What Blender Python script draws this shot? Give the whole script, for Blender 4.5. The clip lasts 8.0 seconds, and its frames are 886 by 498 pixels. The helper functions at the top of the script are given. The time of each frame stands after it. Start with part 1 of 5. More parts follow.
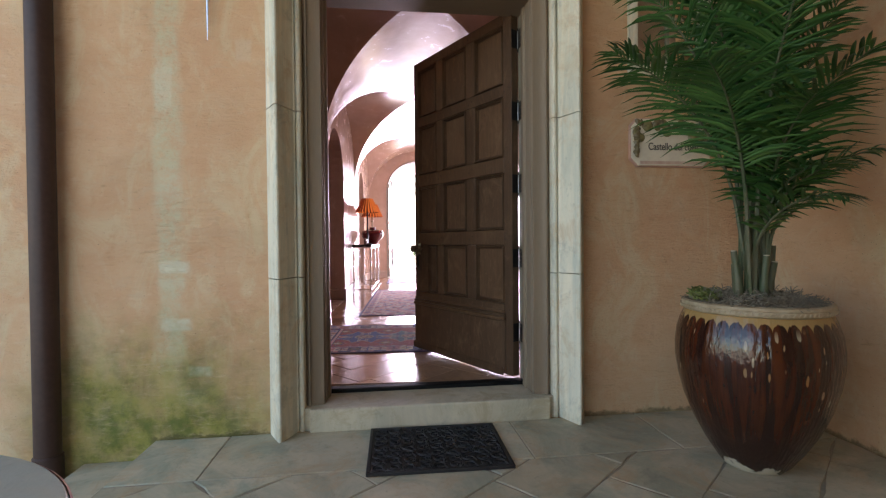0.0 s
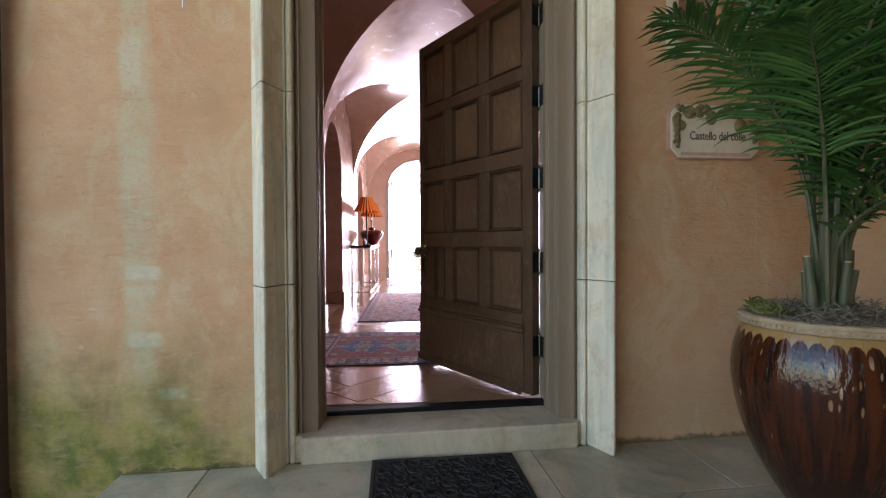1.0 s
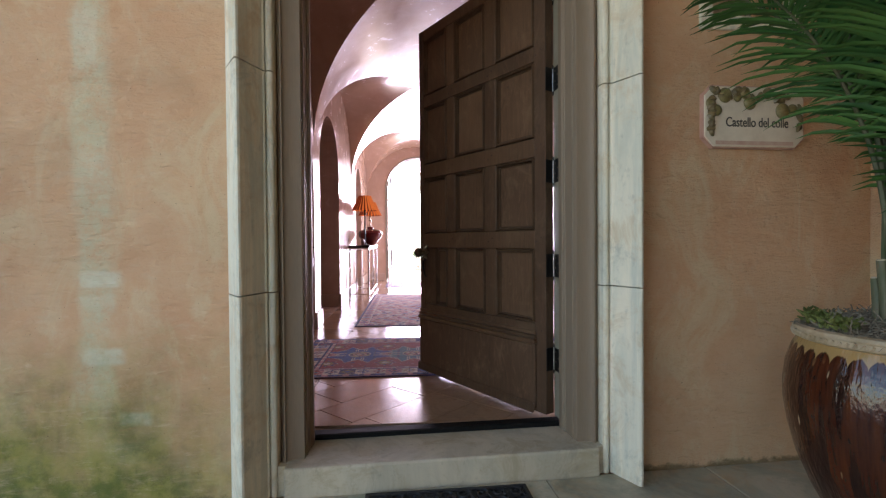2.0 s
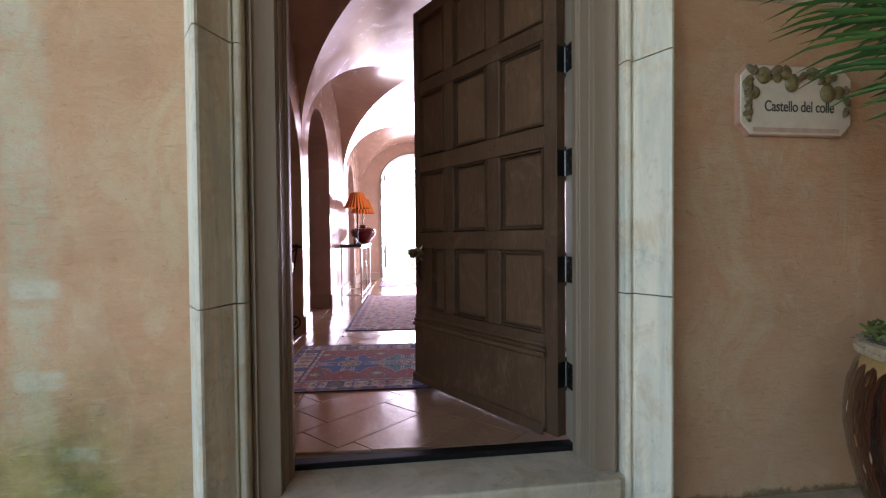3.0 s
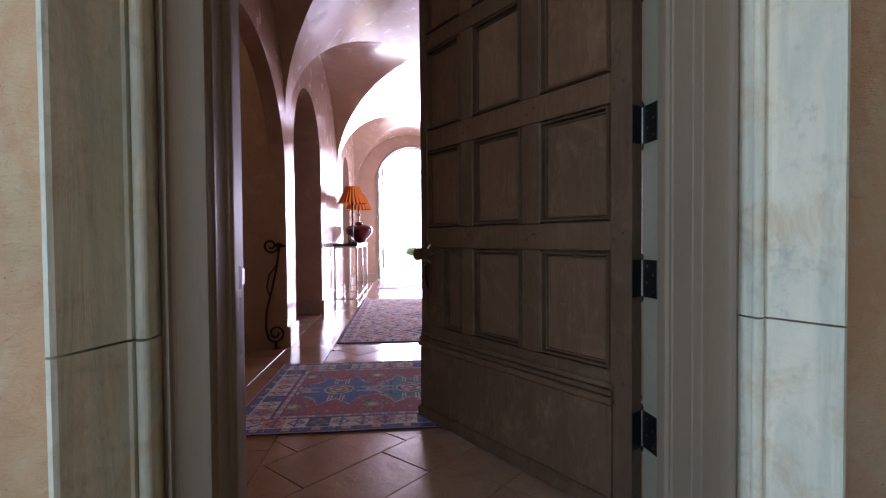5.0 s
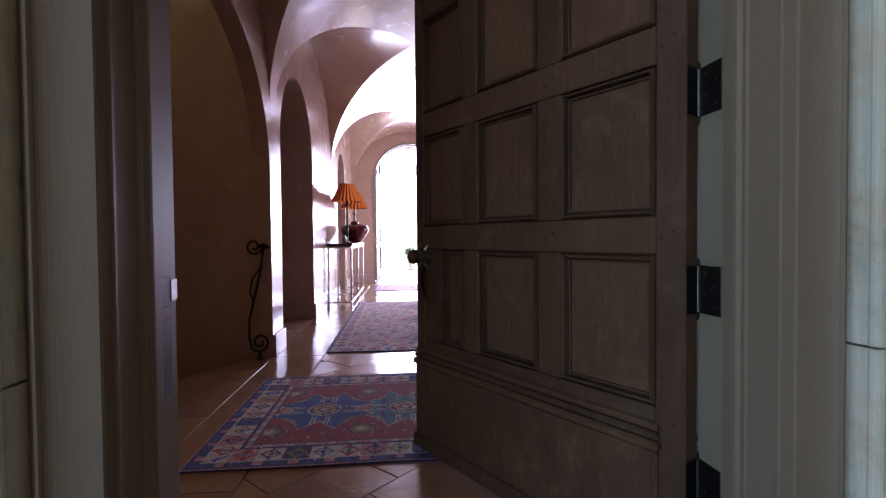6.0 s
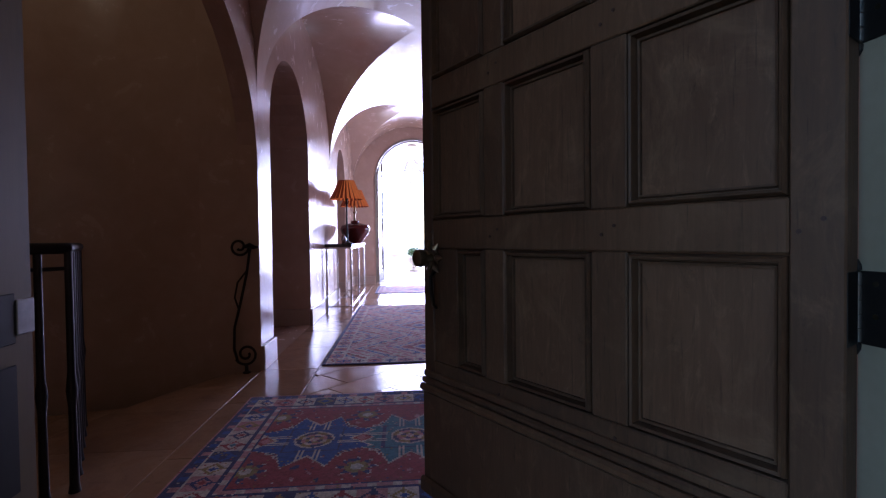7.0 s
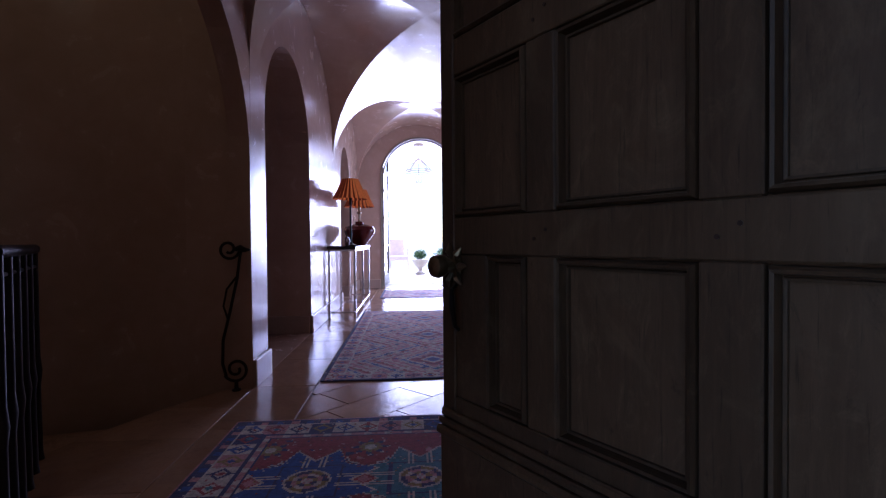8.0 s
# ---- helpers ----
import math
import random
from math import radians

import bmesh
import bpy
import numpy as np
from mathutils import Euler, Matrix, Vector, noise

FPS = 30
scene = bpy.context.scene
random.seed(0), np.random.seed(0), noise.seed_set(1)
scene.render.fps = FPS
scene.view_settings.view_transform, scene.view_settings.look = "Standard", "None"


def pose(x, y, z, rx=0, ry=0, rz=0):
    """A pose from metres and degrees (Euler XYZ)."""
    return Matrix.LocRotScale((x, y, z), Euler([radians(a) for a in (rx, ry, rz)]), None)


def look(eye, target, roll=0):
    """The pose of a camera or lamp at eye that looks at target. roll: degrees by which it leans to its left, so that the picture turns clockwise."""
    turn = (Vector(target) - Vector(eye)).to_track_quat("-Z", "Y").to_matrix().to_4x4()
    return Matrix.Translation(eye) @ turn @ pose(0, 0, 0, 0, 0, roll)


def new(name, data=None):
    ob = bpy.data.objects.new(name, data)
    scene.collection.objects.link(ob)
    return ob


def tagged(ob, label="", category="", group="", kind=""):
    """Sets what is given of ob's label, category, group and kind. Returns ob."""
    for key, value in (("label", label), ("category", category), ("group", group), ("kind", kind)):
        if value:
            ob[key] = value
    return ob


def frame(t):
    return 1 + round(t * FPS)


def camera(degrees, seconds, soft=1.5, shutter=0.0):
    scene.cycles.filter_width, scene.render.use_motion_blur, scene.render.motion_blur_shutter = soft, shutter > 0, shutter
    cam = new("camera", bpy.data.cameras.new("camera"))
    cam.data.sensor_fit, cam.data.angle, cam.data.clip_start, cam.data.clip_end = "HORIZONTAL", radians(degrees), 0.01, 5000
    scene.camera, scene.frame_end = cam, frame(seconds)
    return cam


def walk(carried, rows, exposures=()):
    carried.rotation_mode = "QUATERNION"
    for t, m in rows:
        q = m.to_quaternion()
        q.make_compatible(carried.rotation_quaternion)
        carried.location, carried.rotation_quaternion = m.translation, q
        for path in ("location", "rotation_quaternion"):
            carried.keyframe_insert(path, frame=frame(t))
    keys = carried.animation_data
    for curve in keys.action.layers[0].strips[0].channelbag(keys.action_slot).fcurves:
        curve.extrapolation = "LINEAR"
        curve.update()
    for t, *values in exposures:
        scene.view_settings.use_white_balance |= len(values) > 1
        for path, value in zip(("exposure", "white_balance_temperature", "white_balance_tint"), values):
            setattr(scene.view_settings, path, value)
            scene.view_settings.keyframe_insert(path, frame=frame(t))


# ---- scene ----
cam = camera(85.7, 8.0, soft=1.25)
PATH = [
    (0, (-0.267, -2.59, 1.004), (-0.017, -0.606, 0.972), -0.5),
    (0.5, (-0.277, -2.406, 1.005), (-0.024, -0.422, 0.975), -0.4),
    (1, (-0.291, -2.239, 1.011), (-0.034, -0.255, 0.981), -0.3),
    (1.5, (-0.28, -2.093, 1.012), (-0.031, -0.109, 0.983), -0.4),
    (3, (-0.247, -1.685, 1.034), (0.031, 0.295, 0.991), -0.5),
    (3.5, (-0.239, -1.528, 1.023), (0.041, 0.452, 0.981), -0.5),
    (4, (-0.24, -1.365, 1.027), (0.041, 0.614, 0.984), -0.4),
    (4.5, (-0.242, -1.198, 1.023), (0.042, 0.781, 0.977), -0.4),
    (6, (-0.185, -0.713, 1.022), (0.104, 1.265, 0.976), -0.5),
    (6.5, (-0.166, -0.533, 1.018), (0.117, 1.446, 0.972), -0.5),
    (7, (-0.164, -0.322, 1.01), (0.113, 1.658, 0.966), -0.7),
    (7.5, (-0.16, -0.162, 1.017), (0.109, 1.819, 0.975), -0.9),
    (8, (-0.165, 0.025, 1.012), (0.091, 2.009, 0.977), -0.5),
]
EXPOSURES = [(0, 2.2, 7100, 10), (1.5, 2.2, 7000, 10), (3.0, 2.2, 6700, 10), (4.5, 2.15, 6250, 10), (6.0, 1.75, 5900, 10), (6.5, 1.5, 5600, 10), (7.0, 1.35, 5200, 10), (8, 0.9, 4950, 10)]
walk(cam, [(t, look(eye, target, roll)) for t, eye, target, roll in PATH], EXPOSURES)

# ---- light ----
SUN_EL, SUN_AZ = 42.0, 20.0
world = bpy.data.worlds.new("world")
scene.world = world
world.use_nodes = True
wn = world.node_tree
sky = wn.nodes.new("ShaderNodeTexSky")
sky.sky_type = "NISHITA"
sky.sun_disc = False
sky.sun_elevation = radians(SUN_EL)
sky.sun_rotation = radians(SUN_AZ)
wn.links.new(sky.outputs[0], wn.nodes["Background"].inputs[0])
wn.nodes["Background"].inputs[1].default_value = 0.15
sun = new("sun", bpy.data.lights.new("sun", "SUN"))
sun.data.energy, sun.data.angle, sun.data.color = 4.0, radians(0.6), (1.0, 0.95, 0.88)
az, el = radians(SUN_AZ), radians(SUN_EL)
SUN_DIR = Vector((math.sin(az) * math.cos(el), math.cos(az) * math.cos(el), math.sin(el)))
sun.matrix_basis = look(SUN_DIR * 50, (0, 0, 0))

HALL = Matrix.Rotation(radians(-3.3), 4, "Z")


def sky_lamp(eye, target, width, height, power):
    """Sky light standing in an opening."""
    lamp = new("window_light", bpy.data.lights.new("window_light", "AREA"))
    lamp.data.shape, lamp.data.size, lamp.data.size_y, lamp.data.energy = "RECTANGLE", width, height, power
    lamp.data.color = (0.80, 0.69, 1.0)
    lamp.matrix_basis = HALL @ look(eye, target)


sky_lamp((1.62, 7.55, 1.3), (0.0, 7.55, 1.3), 1.6, 2.1, 26)
sky_lamp((0.06, 14.6, 1.6), (0.06, 9.0, 1.5), 5.0, 3.0, 520)

def downlight(u, v, power):
    """A recessed stairwell spot."""
    lamp = new("downlight", bpy.data.lights.new("downlight", "AREA"))
    lamp.data.shape, lamp.data.size, lamp.data.energy, lamp.data.color = "DISK", 0.07, power, (1.0, 0.72, 0.46)
    lamp.matrix_basis = HALL @ look((u, v, 3.385), (u, v + 0.01, 0.0))


downlight(-1.95, 2.15, 0.55)
downlight(-1.75, 1.15, 0.35)

# ---- small tools ----

def link_mesh(name, bm, mats, smooth=False):
    me = bpy.data.meshes.new(name)
    bm.normal_update()
    bm.to_mesh(me)
    bm.free()
    for m in mats if isinstance(mats, (list, tuple)) else [mats]:
        me.materials.append(m)
    if smooth:
        me.shade_smooth()
        me.set_sharp_from_angle(angle=radians(38))
    return new(name, me)


def part(name, bm, material, parent, label="", smooth=False):
    ob = link_mesh(name, bm, material, smooth)
    ob.parent = parent
    if label:
        ob["label"] = label
    return ob


def thing(name, m, label, category, group="", kind=""):
    ob = new(name)
    ob.empty_display_size = 0.1
    ob.matrix_basis = m
    return tagged(ob, label, category, group, kind)


def solid(name, bm, material, m, label, category, kind="", smooth=False, group=""):
    ob = link_mesh(name, bm, material, smooth)
    ob.matrix_basis = m
    return tagged(ob, label, category, group, kind)


def box(x0, x1, y0, y1, z0, z1, bevel=0.0, bm=None, seg=1):
    own = bmesh.new()
    bmesh.ops.create_cube(own, size=1)
    bmesh.ops.scale(own, vec=(x1 - x0, y1 - y0, z1 - z0), verts=own.verts)
    bmesh.ops.translate(own, vec=((x0 + x1) / 2, (y0 + y1) / 2, (z0 + z1) / 2), verts=own.verts)
    if bevel:
        bmesh.ops.bevel(own, geom=own.edges[:], offset=bevel, segments=seg, affect="EDGES", profile=0.5)
    return merge(bm, own)


def merge(bm, own):
    if bm is None:
        return own
    me = bpy.data.meshes.new("tmp")
    own.to_mesh(me)
    own.free()
    bm.from_mesh(me)
    bpy.data.meshes.remove(me)
    return bm


def lathe(profile, n=32, bm=None, center=(0, 0, 0), closed_ends=True):
    """A turned form from (radius, height) pairs."""
    own = bmesh.new()
    cx, cy, cz = center
    rings = []
    for r, z in profile:
        rings.append([own.verts.new((cx + r * math.cos(2 * math.pi * k / n), cy + r * math.sin(2 * math.pi * k / n), cz + z)) for k in range(n)])
    for a, b in zip(rings, rings[1:]):
        for k in range(n):
            own.faces.new((a[k], a[(k + 1) % n], b[(k + 1) % n], b[k]))
    if closed_ends:
        own.faces.new(rings[0][::-1])
        own.faces.new(rings[-1])
    return merge(bm, own)


def tube(points, radius, n=8, bm=None, ends=True):
    """A round bar along points; radius may be a list."""
    own = bmesh.new()
    pts = [Vector(p) for p in points]
    rings, up = [], Vector((0.13, 0.21, 0.97))
    for i, p in enumerate(pts):
        d = (pts[min(i + 1, len(pts) - 1)] - pts[max(i - 1, 0)]).normalized()
        side = d.cross(up)
        if side.length < 1e-3:
            side = d.cross(Vector((1, 0, 0)))
        side.normalize()
        top = side.cross(d).normalized()
        up = top
        r = radius[i] if isinstance(radius, (list, tuple)) else radius
        rings.append([own.verts.new(p + side * r * math.cos(2 * math.pi * k / n) + top * r * math.sin(2 * math.pi * k / n)) for k in range(n)])
    for a, b in zip(rings, rings[1:]):
        for k in range(n):
            own.faces.new((a[k], a[(k + 1) % n], b[(k + 1) % n], b[k]))
    if ends:
        own.faces.new(rings[0][::-1])
        own.faces.new(rings[-1])
    bmesh.ops.recalc_face_normals(own, faces=own.faces)
    return merge(bm, own)


def clip_poly(poly, a, b, c):
    """Keeps what of a flat outline has a*x + b*y <= c."""
    out = []
    for p, q in zip(poly, poly[1:] + poly[:1]):
        dp, dq = a * p[0] + b * p[1] - c, a * q[0] + b * q[1] - c
        if dp <= 0:
            out.append(p)
        if (dp < 0 < dq) or (dq < 0 < dp):
            s = dp / (dp - dq)
            out.append((p[0] + s * (q[0] - p[0]), p[1] + s * (q[1] - p[1])))
    return out


def area_of(poly):
    return 0.5 * sum(p[0] * q[1] - q[0] * p[1] for p, q in zip(poly, poly[1:] + poly[:1]))


def slab(poly, z0, z1, ease=0.004, gap=0.003, tilt=0.0, bm=None):
    """A flat stone with eased upper edge, set back from its outline by half a joint."""
    own = bmesh.new()
    cx, cy = sum(p[0] for p in poly) / len(poly), sum(p[1] for p in poly) / len(poly)
    def ring(off, z):
        out = []
        for x, y in poly:
            d = math.hypot(x - cx, y - cy) or 1
            k = max(0.2, 1 - off * 1.35 / d)
            out.append(own.verts.new((cx + (x - cx) * k, cy + (y - cy) * k, z + tilt * (x - cx))))
        return out
    low, mid, top = ring(gap, z0), ring(gap, z1 - ease), ring(gap + ease, z1)
    n = len(poly)
    for a, b in ((low, mid), (mid, top)):
        for k in range(n):
            own.faces.new((a[k], a[(k + 1) % n], b[(k + 1) % n], b[k]))
    own.faces.new(top)
    return merge(bm, own)


def arch_points(c, r, spring, rise, n=20):
    """Points of an arch from its left foot over the crown to its right foot."""
    return [(c - r * math.cos(math.pi * k / n), spring + rise * math.sin(math.pi * k / n)) for k in range(n + 1)]


def arched_wall(length0, length1, z0, z1, thick, openings):
    """A wall along x from length0 to length1, y from 0 to thick; openings are (x0, x1, spring, rise, foot)."""
    bm = bmesh.new()
    def both(pts):
        bm.faces.new([bm.verts.new((x, 0, z)) for x, z in pts])
        bm.faces.new([bm.verts.new((x, thick, z)) for x, z in reversed(pts)])
    def rim(p, q):
        bm.faces.new([bm.verts.new(v) for v in ((p[0], 0, p[1]), (p[0], thick, p[1]), (q[0], thick, q[1]), (q[0], 0, q[1]))])
    x = length0
    for x0, x1, spring, rise, foot in sorted(openings):
        both([(x, z0), (x0, z0), (x0, spring), (x0, z1), (x, z1)])
        arc = arch_points((x0 + x1) / 2, (x1 - x0) / 2, spring, rise)
        for p, q in zip(arc, arc[1:]):
            both([p, q, (q[0], z1), (p[0], z1)])
            rim(p, q)
        rim((x0, foot), (x0, spring))
        rim((x1, spring), (x1, foot))
        if foot > z0:
            both([(x0, z0), (x1, z0), (x1, foot), (x0, foot)])
            rim((x1, foot), (x0, foot))
        x = x1
    both([(x, z0), (length1, z0), (length1, z1), (x, z1)])
    for p, q in (((length0, z1), (length0, z0)), ((length1, z0), (length1, z1)), ((length1, z1), (length0, z1)), ((length0, z0), (length1, z0))):
        rim(p, q)
    bmesh.ops.remove_doubles(bm, verts=bm.verts, dist=1e-4)
    bmesh.ops.recalc_face_normals(bm, faces=bm.faces)
    return bm


# ---- materials ----
class Nodes:
    """A short way to write node materials."""

    def __init__(self, name):
        self.mat = bpy.data.materials.new(name)
        self.mat.use_nodes = True
        self.t = self.mat.node_tree
        self.bsdf = self.t.nodes["Principled BSDF"]
        self.geo = self.t.nodes.new("ShaderNodeNewGeometry")
        self.tex = self.t.nodes.new("ShaderNodeTexCoord")
        self.pos = self.tex.outputs["Object"]

    def put(self, socket, value):
        if isinstance(value, bpy.types.NodeSocket):
            self.t.links.new(value, socket)
        elif isinstance(value, tuple) and len(value) == 3 and socket.type == "RGBA":
            socket.default_value = (*value, 1)
        else:
            socket.default_value = value

    def set(self, **kw):
        for k, v in kw.items():
            self.put(self.bsdf.inputs[k.replace("_", " ")], v)
        return self

    def scaled(self, scale):
        n = self.t.nodes.new("ShaderNodeVectorMath")
        n.operation = "MULTIPLY"
        self.put(n.inputs[0], self.pos)
        n.inputs[1].default_value = scale
        return n.outputs[0]

    def noise(self, scale, detail=4, rough=0.55, stretch=None, warp=0.0):
        n = self.t.nodes.new("ShaderNodeTexNoise")
        n.inputs["Scale"].default_value, n.inputs["Detail"].default_value = scale, detail
        n.inputs["Roughness"].default_value, n.inputs["Distortion"].default_value = rough, warp
        self.put(n.inputs["Vector"], self.scaled(stretch) if stretch else self.pos)
        return n.outputs[0]

    def math(self, op, a, b=0.0, clamp=False):
        n = self.t.nodes.new("ShaderNodeMath")
        n.operation, n.use_clamp = op, clamp
        self.put(n.inputs[0], a)
        self.put(n.inputs[1], b)
        return n.outputs[0]

    def ramp(self, x, lo, hi, a=0.0, b=1.0):
        n = self.t.nodes.new("ShaderNodeMapRange")
        n.interpolation_type = "SMOOTHSTEP"
        self.put(n.inputs[0], x)
        for i, v in enumerate((lo, hi, a, b), 1):
            n.inputs[i].default_value = v
        return n.outputs[0]

    def mix(self, f, a, b, mode="MIX"):
        n = self.t.nodes.new("ShaderNodeMix")
        n.data_type, n.blend_type = "RGBA", mode
        self.put(n.inputs[0], f)
        self.put(n.inputs[6], a)
        self.put(n.inputs[7], b)
        return n.outputs[2]

    def axes(self):
        n = self.t.nodes.new("ShaderNodeSeparateXYZ")
        self.put(n.inputs[0], self.pos)
        return n.outputs

    def bump(self, height, strength=0.3, dist=0.01):
        n = self.t.nodes.new("ShaderNodeBump")
        n.inputs["Strength"].default_value, n.inputs["Distance"].default_value = strength, dist
        self.put(n.inputs["Height"], height)
        self.put(self.bsdf.inputs["Normal"], n.outputs[0])
        return self

    def each(self):
        return self.t.nodes.new("ShaderNodeObjectInfo").outputs["Random"]


def mottled(name, a, b, scale=3.0, rough=0.6, fine=40.0, bump=0.2, dist=0.004, metal=0.0, stretch=None, each=0.0, spec=0.5):
    n = Nodes(name)
    big, small = n.noise(scale, 5, 0.6, stretch), n.noise(fine, 4, 0.6, stretch)
    f = n.math("ADD", n.math("MULTIPLY", n.ramp(big, 0.3, 0.7), 0.65), n.math("MULTIPLY", n.ramp(small, 0.3, 0.7), 0.35))
    col = n.mix(f, a, b)
    if each:
        col = n.mix(n.math("MULTIPLY", n.each(), each), col, tuple(0.45 * v for v in a))
    n.set(Base_Color=col, Metallic=metal, Specular_IOR_Level=spec)
    n.set(Roughness=n.math("ADD", rough - 0.08, n.math("MULTIPLY", big, 0.16)))
    n.bump(n.math("ADD", n.math("MULTIPLY", small, 0.5), n.math("MULTIPLY", big, 0.5)), bump, dist)
    return n.mat


def stucco():
    n = Nodes("stucco")
    x, _, z = n.axes()
    big, mid, fine = n.noise(1.1, 4, 0.6), n.noise(5.0, 6, 0.65, (0.7, 0.7, 1.4)), n.noise(46.0, 5, 0.7, (0.8, 0.8, 1.2), 0.3)
    f = n.math("ADD", n.math("MULTIPLY", n.ramp(big, 0.3, 0.7), 0.6), n.math("MULTIPLY", n.ramp(mid, 0.3, 0.7), 0.4))
    col = n.mix(f, (0.62, 0.345, 0.195), (0.69, 0.455, 0.275))
    col = n.mix(n.ramp(n.noise(3.2, 6, 0.7, (1.3, 1.3, 0.7), 1.2), 0.46, 0.68, 0, 0.65), col, (0.68, 0.53, 0.33))
    col = n.mix(n.ramp(n.noise(4.6, 6, 0.72, (1.0, 1.0, 0.9), 0.8), 0.55, 0.75, 0, 0.45), col, (0.54, 0.270, 0.135))
    col = n.mix(n.ramp(n.noise(8.0, 6, 0.72, (0.7, 0.7, 1.4), 0.8), 0.54, 0.72, 0, 0.5), col, (0.60, 0.42, 0.27))
    # pale run-off streak below a leak, broken up
    wob = n.math("MULTIPLY", n.math("SUBTRACT", n.noise(6.0, 3), 0.5), 0.12)
    dx = n.math("ABSOLUTE", n.math("ADD", n.math("ADD", x, 1.345), wob))
    streak = n.math("MULTIPLY", n.ramp(dx, 0.085, 0.035), n.ramp(n.noise(11.0, 6, 0.75), 0.36, 0.62, 0.15, 0.95))
    col = n.mix(n.math("MULTIPLY", streak, n.ramp(z, 0.15, 0.5)), col, (0.62, 0.54, 0.36))
    for cx, cz, w, h, k in ((-1.325, 0.885, 0.085, 0.028, 0.95), (-1.315, 0.59, 0.085, 0.028, 0.95), (-1.21, 0.345, 0.075, 0.024, 0.95), (-1.245, 0.215, 0.085, 0.035, 0.55), (-1.62, 0.13, 0.10, 0.07, 0.5), (-1.34, 0.80, 0.075, 0.022, 0.5),
                            (-1.36, 1.80, 0.05, 0.10, 0.7), (-1.34, 1.30, 0.07, 0.06, 0.45), (-1.27, 0.22, 0.07, 0.03, 0.35), (-0.97, 2.0, 0.05, 0.05, 0.5)):
        ax = n.ramp(n.math("ABSOLUTE", n.math("ADD", n.math("SUBTRACT", x, cx), n.math("MULTIPLY", wob, 0.4))), w, w * 0.6)
        az = n.ramp(n.math("ABSOLUTE", n.math("ADD", n.math("SUBTRACT", z, cz), n.math("MULTIPLY", wob, 0.3))), h * 1.5, h * 0.7)
        spot = n.math("MULTIPLY", n.math("MULTIPLY", ax, az), n.ramp(n.noise(30.0, 3), 0.25, 0.6, 0.5, k))
        col = n.mix(n.math("MULTIPLY", spot, k), col, (0.70, 0.64, 0.48))
    # algae where the wall stays wet
    mx = n.ramp(n.math("ABSOLUTE", n.math("ADD", n.math("ADD", x, 1.42), n.math("MULTIPLY", wob, 3.0))), 0.85, 0.25)
    mz = n.ramp(n.math("ADD", z, n.math("MULTIPLY", n.math("SUBTRACT", n.noise(2.6, 5, 0.65), 0.5), 0.9)), 0.74, 0.10)
    moss = n.math("MULTIPLY", n.math("MULTIPLY", mx, mz), n.ramp(n.noise(9.0, 5, 0.6), 0.25, 0.6, 0.65, 1.0))
    col = n.mix(n.math("MULTIPLY", moss, 0.92), col, n.mix(n.ramp(n.noise(7.0, 6, 0.7), 0.38, 0.62), (0.29, 0.275, 0.060), (0.110, 0.145, 0.026)))
    grime = n.ramp(n.math("ADD", z, n.math("MULTIPLY", n.math("SUBTRACT", n.noise(16.0, 5, 0.7), 0.5), 0.10)), 0.030, 0.004, 0, 0.7)
    grime = n.math("MULTIPLY", grime, n.math("MULTIPLY", n.ramp(z, -0.030, -0.010), n.ramp(x, -1.47, -1.43)))
    col = n.mix(grime, col, (0.085, 0.075, 0.03))
    ridge = n.noise(19.0, 7, 0.72, (0.55, 0.55, 1.9), 0.5)
    col = n.mix(n.ramp(ridge, 0.52, 0.72, 0, 0.35), col, (0.66, 0.47, 0.30))
    col = n.mix(n.ramp(fine, 0.40, 0.25, 0, 0.4), col, (0.40, 0.22, 0.12))
    col = n.mix(n.ramp(n.noise(90.0, 2), 0.70, 0.74, 0, 0.6), col, (0.17, 0.09, 0.05))
    drag = n.noise(15.0, 7, 0.75, (0.5, 0.5, 1.8), 0.4)
    patch = n.ramp(n.noise(2.3, 4, 0.6), 0.40, 0.62)
    col = n.mix(n.math("MULTIPLY", n.ramp(drag, 0.44, 0.28, 0, 0.55), patch), col, (0.40, 0.235, 0.12))
    col = n.mix(n.ramp(drag, 0.56, 0.70, 0, 0.35), col, (0.74, 0.55, 0.36))
    n.set(Base_Color=col, Roughness=0.85, Specular_IOR_Level=0.25)
    n.bump(n.math("ADD", n.math("ADD", n.math("MULTIPLY", fine, 0.7), n.math("MULTIPLY", ridge, 0.8)), n.math("ADD", n.math("ADD", mid, n.math("MULTIPLY", n.math("MULTIPLY", drag, patch), 1.5)), n.math("MULTIPLY", big, 0.6))), 0.8, 0.015)
    return n.mat


